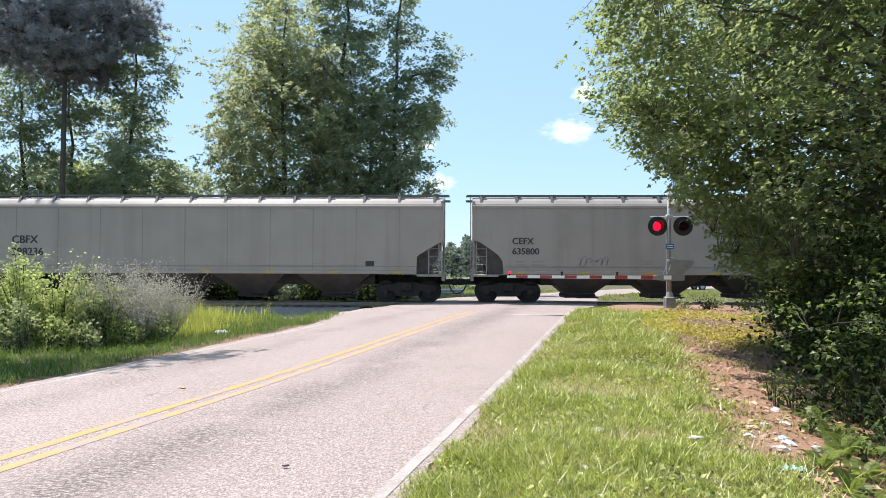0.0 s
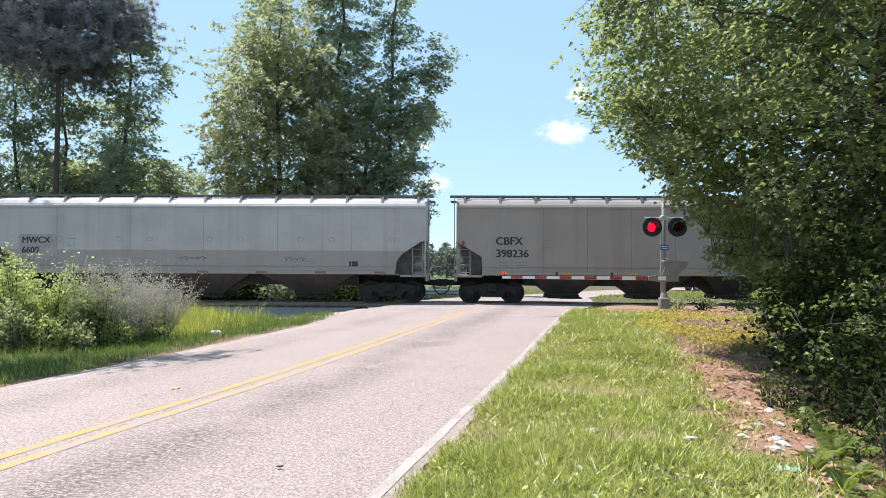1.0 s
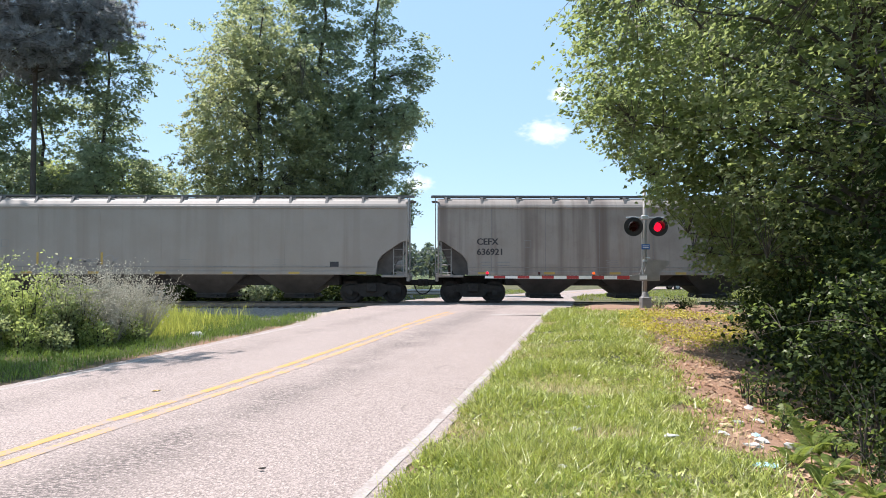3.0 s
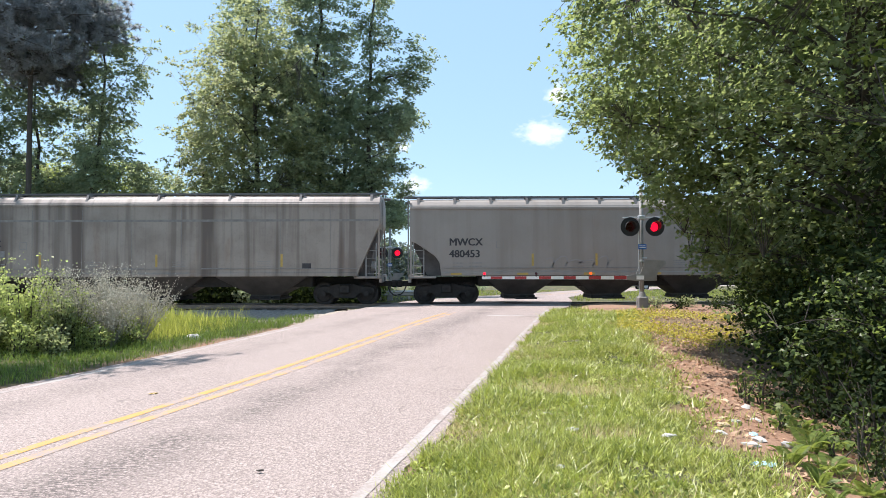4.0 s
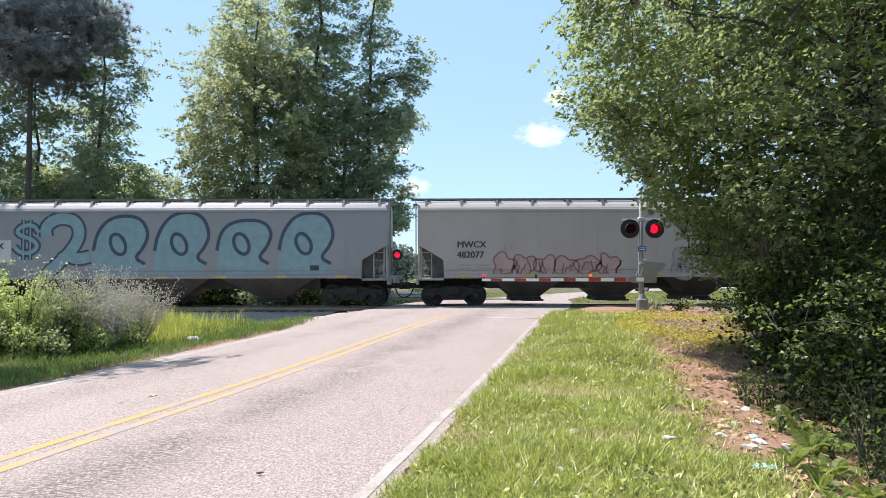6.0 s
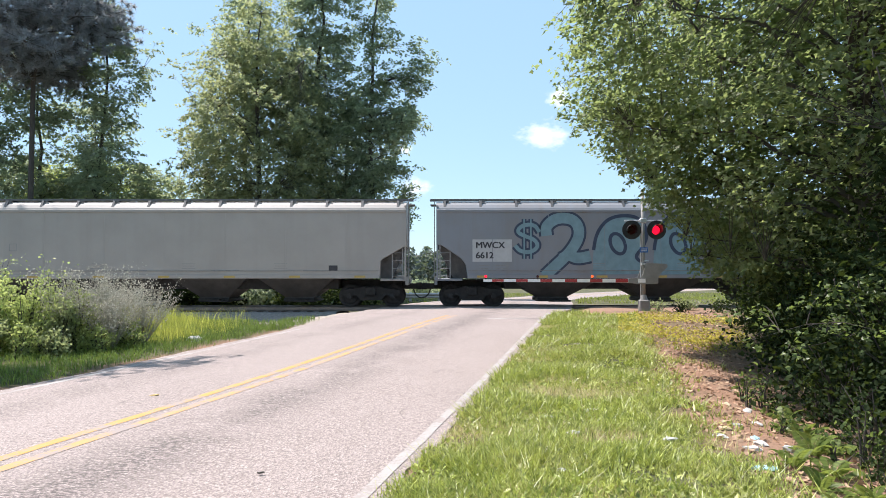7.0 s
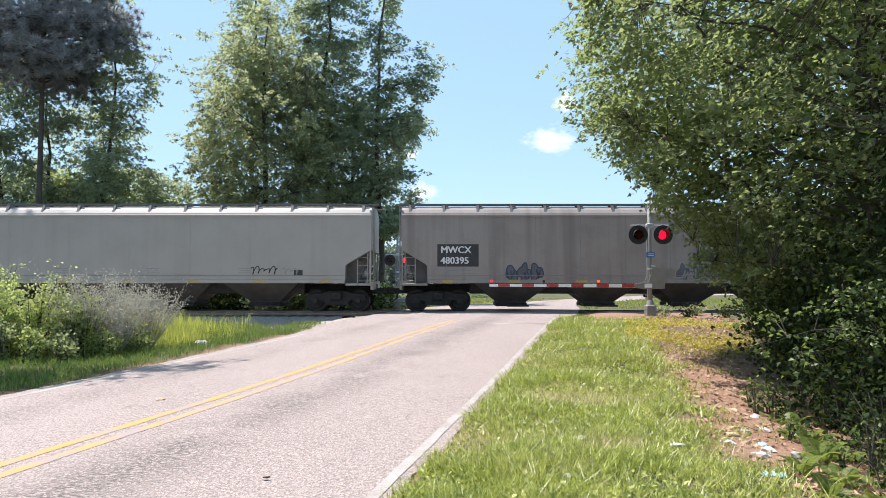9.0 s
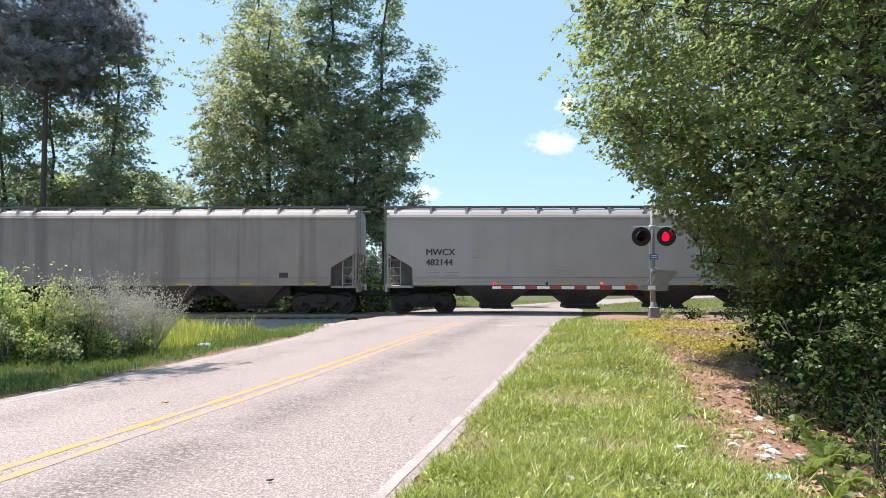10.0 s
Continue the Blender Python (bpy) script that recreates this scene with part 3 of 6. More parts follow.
        for p in me.polygons:
            p.material_index = 0 if p.normal.y < -0.3 else 1
        lamp = part("arm_lamp", me, M_RED_ON, boom, "small red arm lamp", pose(x, 0, 0.14))
        if mode is False:
            FLASHERS.append((lamp, (x, 0, 0.14), mode))


build_ground()
build_road()
build_track()
build_signal(MAST, 0.25, -1, "grey railway crossing signal mast with two red lamps and lowered gate")
build_signal((-2.65, 38.0), -0.15, 1, "grey crossing signal mast on the far side of the railway")


# ---- the train ----
SHARED = {}


def shared(key, build, material, smooth=False):
    """One mesh for all alike pieces."""
    if key not in SHARED:
        bm = build()
        me = bpy.data.meshes.new(key)
        bmesh.ops.recalc_face_normals(bm, faces=bm.faces)
        bm.to_mesh(me)
        bm.free()
        me.materials.append(material)
        if smooth:
            me.polygons.foreach_set("use_smooth", [True] * len(me.polygons))
        SHARED[key] = me
    return SHARED[key]


SILL, EAVE = 1.21, 4.04
ROOF = ((1.60, 4.04), (1.57, 4.10), (1.44, 4.25), (1.27, 4.36), (0.9, 4.41), (0.0, 4.43))


def cut_profile(kind):
    if kind == "angle":
        return [(0.0, 3.35), (0.9, 1.32), (0.92, SILL)]
    if kind == "round":
        return [(0.0, 2.62), (0.25, 2.55), (0.7, 2.25), (1.05, 2.0), (1.22, 1.75), (1.26, 1.45), (1.28, SILL)]
    return [(0.0, 2.55), (0.12, 2.5), (1.0, 1.98), (1.06, 1.9), (1.08, SILL)]


def hopper_mesh(w):
    def build():
        bm = bmesh.new()
        lv = [(w / 2 - 0.28, 1.55, SILL + 0.03), (w / 2 - 0.30, 1.53, SILL - 0.06), (0.62, 0.75, 0.42), (0.62, 0.75, 0.36)]
        rings = [[bm.verts.new((sx * a, sy * b, z)) for sx, sy in ((-1, -1), (1, -1), (1, 1), (-1, 1))] for a, b, z in lv]
        for r0, r1 in zip(rings, rings[1:]):
            for i in range(4):
                bm.faces.new((r0[i], r0[(i + 1) % 4], r1[(i + 1) % 4], r1[i]))
        bm.faces.new(rings[-1])
        bm.faces.new(rings[0])
        return bm
    return build


def outlet_bm():
    bm = bmesh.new()
    box(bm, (1.30, 1.7, 0.16), (0, 0, 0.30), 0.02)
    box(bm, (0.9, 2.3, 0.07), (0.25, 0, 0.25), 0.01)
    rod(bm, (0.3, -1.2, 0.3), (0.3, 1.2, 0.3), 0.035, None, 8)
    return bm


def frame_bm():
    pts = [(-1.22, 0.50), (-1.20, 0.70), (-0.6, 0.78), (-0.35, 0.86), (0.35, 0.86), (0.6, 0.78), (1.20, 0.70), (1.22, 0.50), (1.05, 0.44), (0.62, 0.50),
           (0.42, 0.28), (-0.42, 0.28), (-0.62, 0.50), (-1.05, 0.44)]
    return outline_solid(pts, -0.09, 0.09)


def wheelset_bm():
    bm = bmesh.new()
    for s in (-1, 1):
        y = s * 0.755
        rod(bm, (0, y - 0.06, 0), (0, y + 0.06, 0), 0.455, None, 32)
        rod(bm, (0, y - s * 0.06, 0), (0, y - s * 0.09, 0), 0.485, None, 32)
        rod(bm, (0, y + s * 0.06, 0), (0, y + s * 0.10, 0), 0.36, 0.30, 24)
        for k in range(5):
            a = k * 2 * math.pi / 5
            rod(bm, (0.22 * math.cos(a), y + s * 0.1, 0.22 * math.sin(a)), (0.22 * math.cos(a), y + s * 0.115, 0.22 * math.sin(a)), 0.04, None, 8)
        rod(bm, (0, s * 1.0, 0), (0, s * 1.16, 0), 0.11, None, 12)
    rod(bm, (0, -1.05, 0), (0, 1.05, 0), 0.085, None, 12)
    return bm


def ladder_bm(height):
    def build():
        bm = bmesh.new()
        for x in (-0.21, 0.21):
            box(bm, (0.045, 0.05, height), (x, 0, height / 2))
        for k in range(int(height / 0.32)):
            rod(bm, (-0.21, 0, 0.18 + 0.32 * k), (0.21, 0, 0.18 + 0.32 * k), 0.014, None, 6)
        return bm
    return build


def bracket_bm():
    return box(box(box(bmesh.new(), (0.10, 0.05, 0.36), (0, -1.43, 4.27), 0, Matrix.Rotation(radians(-30), 4, "X")), (0.06, 0.62, 0.03), (0, -1.05, 4.44)), (0.26, 0.04, 0.08), (0.06, -1.33, 4.40))


def coupler_bm():
    bm = bmesh.new()
    box(bm, (0.75, 0.26, 0.24), (0.05, 0, 0.86), 0.03)
    box(bm, (0.30, 0.34, 0.30), (0.50, 0, 0.86), 0.06)
    box(bm, (0.5, 0.5, 0.36), (-0.45, 0, 0.88), 0.03)
    return bm


def hose_bm():
    bm = bmesh.new()
    pts = [(0.25, -0.35, 0.74), (0.34, -0.36, 0.52), (0.48, -0.34, 0.38), (0.62, -0.30, 0.36)]
    for a, b in zip(pts, pts[1:]):
        rod(bm, a, b, 0.028, None, 8)
    return bm


def ribbon_mesh(name, strokes, width, material, closed=False):
    """Flat painted strokes in the x-z plane."""
    v, f = [], []
    for pts in strokes:
        p = np.array(pts, float)
        d = np.gradient(p, axis=0)
        if closed:
            d[0] = d[-1] = p[1] - p[-2]
        d /= np.linalg.norm(d, axis=1)[:, None] + 1e-9
        nrm = np.stack([-d[:, 1], d[:, 0]], -1) * width / 2
        o = len(v)
        for a, b in zip(p + nrm, p - nrm):
            v += [(a[0], 0, a[1]), (b[0], 0, b[1])]
        f += [(o + 2 * i, o + 2 * i + 2, o + 2 * i + 3, o + 2 * i + 1) for i in range(len(p) - 1)]
    return data_mesh(name, v, f, material)


def blob(rng, cx, cz, rx, rz, n=40, lobes=3, power=0.22):
    a = np.linspace(0, 2 * math.pi, n)
    ph, ph2 = rng.uniform(0, 6.28, 2)
    r = 1 + power * np.sin(lobes * a + ph) + 0.5 * power * np.sin((lobes + 2) * a + ph2)
    r[-1] = r[0]
    return np.stack([cx + rx * r * np.cos(a), cz + rz * r * np.sin(a)], -1)


def spray(parent, x0, x1, z0, z1, count, fill, line, seed, label, width=0.05, hollow=True):
    """Bulging spray-painted shapes: fills with outlines and small counters, no letters."""
    rng = np.random.default_rng(seed)
    fills, lines = [], []
    w = (x1 - x0) / count
    for i in range(count):
        cx, cz = x0 + (i + 0.5) * w, (z0 + z1) / 2 + rng.uniform(-0.08, 0.08) * (z1 - z0)
        b = blob(rng, cx, cz, w * 0.52, (z1 - z0) * rng.uniform(0.40, 0.52), 40, int(rng.integers(2, 5)))
        fills.append(b)
        lines.append(b)
        if hollow:
            lines.append(blob(rng, cx + rng.uniform(-0.1, 0.1) * w, cz, w * 0.16, (z1 - z0) * 0.16, 24, 2, 0.15))
        else:
            for k in range(3):
                t = np.linspace(0, 1, 12)
                lines.append(np.stack([cx + w * (rng.uniform(-0.4, 0.4) + rng.uniform(-0.3, 0.3) * t), z0 + (z1 - z0) * (rng.uniform(0.1, 0.3) + rng.uniform(0.3, 0.6) * t + 0.08 * np.sin(6 * t))], -1))
    for k, b in enumerate(fills):
        if fill:
            me = data_mesh("graffiti_fill", [(p[0], -0.0012 * (k % 2), p[1]) for p in b[:-1]], [tuple(range(len(b) - 1))], fill)
            part("graffiti_fill", me, fill, parent, label, pose(0, -1.606, 0))
        own = lines[k * (2 if hollow else 4):(k + 1) * (2 if hollow else 4)]
        part("graffiti_outline", ribbon_mesh("graffiti_outline", own, width, line), line, parent, label, pose(0, -1.612, 0))


def scribble(parent, x0, x1, z0, z1, loops, line, width=0.035):
    t = np.linspace(0, 1, loops * 16)
    x = x0 + (x1 - x0) * (t + 0.06 * np.sin(2 * math.pi * loops * t))
    z = (z0 + z1) / 2 + (z1 - z0) / 2 * np.sin(2 * math.pi * loops * t + 0.8) * (0.6 + 0.4 * np.sin(9 * t))
    part("graffiti_tag", ribbon_mesh("graffiti_tag", [np.stack([x, z], -1)], width, line), line, parent, "thin dark spray-paint scribble", pose(0, -1.607, 0))


def rounded(pts, times=3):
    """A polyline with its corners cut until it runs smoothly."""
    p = np.array(pts, float)
    for _ in range(times):
        q = np.empty((2 * len(p), 2))
        q[0], q[-1] = p[0], p[-1]
        q[1:-1:2], q[2:-1:2] = 0.75 * p[:-1] + 0.25 * p[1:], 0.25 * p[:-1] + 0.75 * p[1:]
        p = q
    return p


def money_graffiti(parent, x0):
    """$20000 in fat teal figures with dark blue outlines."""
    fill, line, label = M_SPRAY_TEAL, M_SPRAY_NAVY, "large teal $20000 graffiti with dark blue outlines"

    def stroke(name, paths, width, mat_, y):
        part(name, ribbon_mesh(name, [rounded(p) + np.array([x0, 0]) for p in paths], width, mat_), mat_, parent, label, pose(0, y, 0))

    dollar = [(4.25, 3.10), (4.05, 3.42), (3.55, 3.40), (3.30, 3.12), (3.65, 2.93), (4.05, 2.80), (4.22, 2.52), (3.90, 2.26), (3.45, 2.30), (3.25, 2.55)]
    bars = [[(3.62, 2.0), (3.62, 3.64)], [(3.90, 2.0), (3.90, 3.64)]]
    two = [(4.55, 2.95), (4.50, 3.35), (5.0, 3.72), (5.75, 3.62), (5.95, 3.0), (5.55, 2.3), (4.95, 1.75), (4.45, 1.28)]
    foot = [(5.15, 2.0), (5.45, 2.18), (5.8, 2.0), (6.35, 2.12)]
    for name, paths, wide in (("graffiti_dollar", [dollar] + bars, 0.34), ("graffiti_two", [two, foot], 0.62)):
        for n, path in enumerate(paths):
            thin = 0.0 if n == 0 or wide > 0.5 else 0.14
            stroke(name + "_outline", [path], wide - thin, line, -1.605 - 0.002 * n)
            stroke(name, [path], wide - 0.18 - thin * 0.7, fill, -1.612 - 0.002 * n)
    for k, cx in enumerate((7.6, 10.1, 12.65, 15.2)):
        s = 1 + 0.05 * math.sin(k * 2.3)
        hump = [(cx - 1.15, 1.35), (cx - 1.15, 2.3), (cx - 0.95, 3.2), (cx - 0.35, 3.78 * s), (cx + 0.75, 3.78 * s), (cx + 1.15, 3.1), (cx + 0.95, 2.5), (cx + 0.55, 2.05), (cx + 1.0, 1.8)]
        p = rounded(hump) + np.array([x0, 0])
        body = np.vstack([p, [[x0 + cx + 0.75, 1.38]]])
        me = data_mesh("graffiti_nought", [(a, -0.0008 * (k % 2), b) for a, b in body], [tuple(range(len(body)))], fill)
        part("graffiti_nought", me, fill, parent, label, pose(0, -1.605, 0))
        eye = [(x0 + cx - 0.12 + 0.30 * math.cos(t) - 0.10 * math.sin(t), 2.62 + 0.42 * math.sin(t)) for t in np.linspace(0, 2 * math.pi, 25)]
        part("graffiti_outline", ribbon_mesh("graffiti_outline", [p[12:], np.array(eye)], 0.14, line), line, parent, label, pose(0, -1.612, 0))


M_SPRAY_TEAL = plain("teal_spray_paint", (0.165, 0.26, 0.285), 0.6, 0, 0.2, 3)
M_SPRAY_NAVY = plain("dark_blue_spray_paint", (0.035, 0.05, 0.085), 0.6, 0, 0.25, 3)
M_SPRAY_ROSE = plain("faded_pink_spray_paint", (0.34, 0.245, 0.23), 0.6, 0, 0.2, 2)
M_SPRAY_LINE = plain("worn_grey_spray_line", (0.19, 0.18, 0.175), 0.65, 0, 0.25, 3)
M_SPRAY_GREY = plain("faded_grey_spray_paint", (0.265, 0.25, 0.24), 0.6, 0, 0.2, 2)
M_SPRAY_RED = plain("red_spray_paint", (0.20, 0.10, 0.095), 0.6, 0, 0.25, 3)
M_SPRAY_DARK = plain("charcoal_spray_paint", (0.10, 0.10, 0.11), 0.65, 0, 0.3, 3)
M_TANK = plain("brake_reservoir_paint", (0.40, 0.39, 0.37), 0.55, 0, 0.25)
WHEELSETS = []   # wheelset, x on its truck
CARS = []        # car, x at the start


def hopper_car(length, paint, label, cut=("plain", "plain"), hoppers=4, mark=(), big=1.0, ribs=8, patch=None, posts=(1.35,), letters=None, tapes=M_YELLOW_TAPE, rise=0.0):
    car = thing("hopper_car", label, "railway wagon", group="hopper cars of the train")
    half = length / 2 - 0.62
    prof_l, prof_r = cut_profile(cut[0]), cut_profile(cut[1])
    me = body_mesh_two(half, prof_l, prof_r, paint)
    body = part("body", me, paint, car)
    # eave bead and side sill, both sides
    for s in (-1, 1):
        part("top_chord", one_box((2 * half - 0.01, 0.05, 0.11), (0, s * 1.615, EAVE - 0.06), 0.012), paint, car)
        a, b = prof_l[-1][0], prof_r[-1][0]
        part("side_sill", one_box((2 * half - a - b, 0.07, 0.15), ((a - b) / 2, s * 1.612, SILL + 0.06), 0.015), paint, car)
        part("sill_lip", one_box((2 * half - a - b - 0.02, 0.03, 0.022), ((a - b) / 2, s * 1.607, SILL + 0.30)), M_SEAM, car)
        part("running_board", one_box((2 * half + 0.55, 0.46, 0.035), (0, s * 0.95, 4.475), 0.006), M_GRATE, car, "steel running board along the roof")
        part("board_rail", one_box((2 * half + 0.5, 0.03, 0.075), (0, s * 1.24, 4.475)), M_GRATE, car)
    n = int(2 * half / posts[0])
    for i in range(n):
        x = -half + 0.35 + i * (2 * half - 0.7) / (n - 1)
        for turn in (0, 180):
            part("board_bracket", shared("board_bracket", bracket_bm, M_GRATE), M_GRATE, car, m=pose(x, 0, 0, 0, 0, turn))
    part("hatch_cover", one_box((2 * half - 1.2, 0.56, 0.10), (0, 0, 4.44), 0.03), paint, car)
    # weld seams
    for i in range(1, ribs):
        x = -half + i * 2 * half / ribs
        for s in (-1, 1):
            seam = M_SEAM if ribs > 8 else paint
            part("side_seam", shared("side_seam_" + seam.name, lambda: one_box((0.022, 0.012, 2.60), (0, 0, 0)), seam), seam, car, m=pose(x, s * 1.601, 2.64))
    # bays underneath
    inner = half - 2.75
    w = 2 * inner / hoppers
    for i in range(hoppers):
        x = -inner + (i + 0.5) * w
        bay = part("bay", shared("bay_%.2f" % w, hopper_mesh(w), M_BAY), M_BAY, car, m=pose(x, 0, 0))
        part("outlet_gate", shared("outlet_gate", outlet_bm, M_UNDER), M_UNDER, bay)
    # plain dark box added to close the see-through gaps between bays
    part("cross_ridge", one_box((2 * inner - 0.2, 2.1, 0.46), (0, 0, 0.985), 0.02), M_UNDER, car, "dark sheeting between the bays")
    part("centre_sill", one_box((2 * half + 0.2, 0.42, 0.34), (0, 0, 0.98), 0.02), M_UNDER, car)
    # ends
    for s in (-1, 1):
        turn = pose(0, 0, 0, 0, 0, 0 if s > 0 else 180)
        part("end_platform", one_box((1.15, 3.0, 0.10), (s * (half - 0.5), 0, SILL - 0.07), 0.015), paint, car)
        part("end_sill", one_box((0.12, 2.9, 0.34), (s * (half + 0.02), 0, SILL - 0.12), 0.015), paint, car)
        part("draft_gear", shared("coupler", coupler_bm, M_UNDER), M_UNDER, car, "dark cast coupler", pose(s * half, 0, 0) @ turn)
        part("air_hose", shared("hose", hose_bm, M_BLACK), M_BLACK, car, "black rubber air hose", pose(s * half, 0, 0) @ turn)
        for y in (-1.52, 1.52):
            part("corner_post", one_box((0.07, 0.07, 3.1), (s * (half - 0.04), y, SILL + 1.45)), paint, car)
            part("end_ladder", shared("end_ladder", ladder_bm(1.45), M_END_IRON), M_END_IRON, car, "metal end ladder", pose(s * (half - 0.36), y * 0.99, SILL - 0.1))
        for k in range(9):
            if k % 2 == 0:
                part("grab_iron", shared("grab_iron", lambda: rod(bmesh.new(), (0, -0.22, 0), (0, 0.22, 0), 0.013, None, 6), M_END_IRON), M_END_IRON, car, m=pose(s * (half + 0.09), -1.2, 1.5 + 0.33 * k))
        part("end_rail", shared("end_rail", lambda: rod(rod(bmesh.new(), (0, -1.45, 0), (0, -1.45, 3.2), 0.018, None, 6), (0, -0.97, 0), (0, -0.97, 3.2), 0.018, None, 6), M_END_IRON), M_END_IRON, car, m=pose(s * (half + 0.08), 0, SILL))
        truck = part("truck", shared("bolster", lambda: box(bmesh.new(), (0.42, 2.5, 0.36), (0, 0, 0.66), 0.04), M_UNDER), M_UNDER, car, "sooty cast-steel four-wheel truck", pose(s * (half - 1.5), 0, 0))
        for y in (-1.0, 1.0):
            part("side_frame", shared("side_frame", frame_bm, M_UNDER), M_UNDER, truck, m=pose(0, y, 0))
        for x in (-0.9, 0.9):
            ws = part("wheelset", shared("wheelset", wheelset_bm, M_WHEEL), M_WHEEL, truck, "steel wheelset", pose(x, 0, 0.457))
            WHEELSETS.append((ws, x))
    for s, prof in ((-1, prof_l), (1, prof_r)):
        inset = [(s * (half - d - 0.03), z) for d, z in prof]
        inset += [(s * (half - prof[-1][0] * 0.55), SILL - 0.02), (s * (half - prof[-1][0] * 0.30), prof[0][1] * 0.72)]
        part("slope_sheet", outline_solid(inset, -1.15, 1.15), M_SLOPE, car, "slope sheet inside the open end, its shade put into the colour")
    tank = bmesh.new()
    rod(tank, (half - 1.0, -0.7, 1.62), (half - 0.25, -0.7, 1.62), 0.2, None, 16)
    part("brake_reservoir", tank, M_TANK, car, "grey brake air reservoir")
    part("brake_valve", one_box((0.3, 0.36, 0.4), (-half + 0.6, -0.8, 1.42), 0.04), M_UNDER, car)
    # writing on the near side
    front = -1.604
    x0 = -half + 1.62
    ink = letters or M_LETTER
    if patch:
        part("number_patch", one_box((1.62 * big, 0.006, 0.92), (x0 + 0.68 * big, -1.603, 2.34)), patch, car)
        front = -1.609
    for k, text in enumerate(mark):
        if text.startswith("|"):
            wdt = float(text[1:])
            for j in range(int(wdt / 0.22)):
                part("stencil_bar", one_box((0.15, 0.005, 0.26), (x0 + 0.09 + 0.22 * j, front - 0.002, 2.12)), ink, car)
        else:
            words("reporting_mark", text, 0.37 * big, ink, car, pose(x0, front - 0.002, 2.44 - 0.42 * k * big, 90, 0, 0), "stencilled car letters and number")
    for k in range(2):
        for j in range(2):
            part("stencil_bar", one_box((0.42 + 0.14 * j, 0.004, 0.035), (x0 + 0.35 + 0.72 * j, -1.604, 1.72 - 0.13 * k)), M_FADED, car)
    part("stencil_box", ribbon_mesh("stencil_box", [[(0, 0), (0.28, 0), (0.28, 0.28), (0, 0.28), (0, 0)]], 0.025, M_FADED), M_FADED, car, m=pose(x0 + 1.95, -1.604, 2.34))
    for fx in (0.36, 0.55, 0.74):
        for k in range(3):
            part("stencil_bar", one_box((0.55 - 0.1 * (k % 2), 0.004, 0.02), (-half + 2 * half * fx, -1.604, 1.80 - 0.09 * k)), M_FADED, car)
        part("stencil_bar", one_box((1.15, 0.004, 0.045), (-half + 2 * half * fx + 1.5, -1.604, 1.52)), M_FADED, car)
    if tapes:
        for k in range(7):
            part("reflector", shared("reflector_" + tapes.name, lambda: one_box((0.45, 0.006, 0.09), (0, 0, 0)), tapes), tapes, car, m=pose(-half + 1.9 + k * (2 * half - 3.8) / 6, -1.65, SILL + 0.06))
    part("data_panel", one_box((0.36, 0.005, 0.22), (half - 3.0, -1.604, 1.62)), M_LETTER, car, "small black data panel")
    if rise:        # a taller body: the roof and all that stands on it sit higher
        for v in me.vertices:
            v.co.z += rise * (v.co.z > 3.9)
        for child in car.children:
            if child.name.split(".")[0] in ("top_chord", "running_board", "board_rail", "board_bracket", "hatch_cover"):
                child.matrix_basis = pose(0, 0, rise) @ child.matrix_basis
    return car, half


def body_mesh_two(half, left, right, material):
    stations = [(-half + d, z) for d, z in left] + [(half - d, z) for d, z in reversed(right)]
    ring = [(-y, z) for y, z in ROOF] + [(y, z) for y, z in reversed(ROOF[:-1])]
    v, f = [], []
    for x, zb in stations:
        v += [(x, -1.60, zb)] + [(x, y, z) for y, z in ring] + [(x, 1.60, zb)]
    n = len(ring) + 2
    for i in range(len(stations) - 1):
        for j in range(n):
            k = (j + 1) % n
            f.append((i * n + j, (i + 1) * n + j, (i + 1) * n + k, i * n + k))
    f.append(tuple(range(n)))
    f.append(tuple(reversed(range((len(stations) - 1) * n, len(stations) * n))))
    return data_mesh("hopper_body", v, f, material)


# Bays: the shade under the sill is put into this dark colour.
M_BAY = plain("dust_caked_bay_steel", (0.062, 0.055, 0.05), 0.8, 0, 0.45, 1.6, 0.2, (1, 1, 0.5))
M_SEAM = plain("weld_seam", (0.20, 0.19, 0.18), 0.6, 0, 0.3, 6)
M_END_IRON = plain("grimy_end_iron", (0.24, 0.235, 0.225), 0.6, 0.2, 0.3, 8)
# Car paint darkened: shade of the open end is put into this colour.
M_SLOPE = plain("shade_toned_slope_sheet", (0.085, 0.08, 0.076), 0.7, 0, 0.4, 2.5, 0.2)
M_FADED = plain("faded_small_stencil", (0.22, 0.215, 0.21), 0.65, 0, 0.25, 12)
DUSTY = (0.20, 0.17, 0.145)


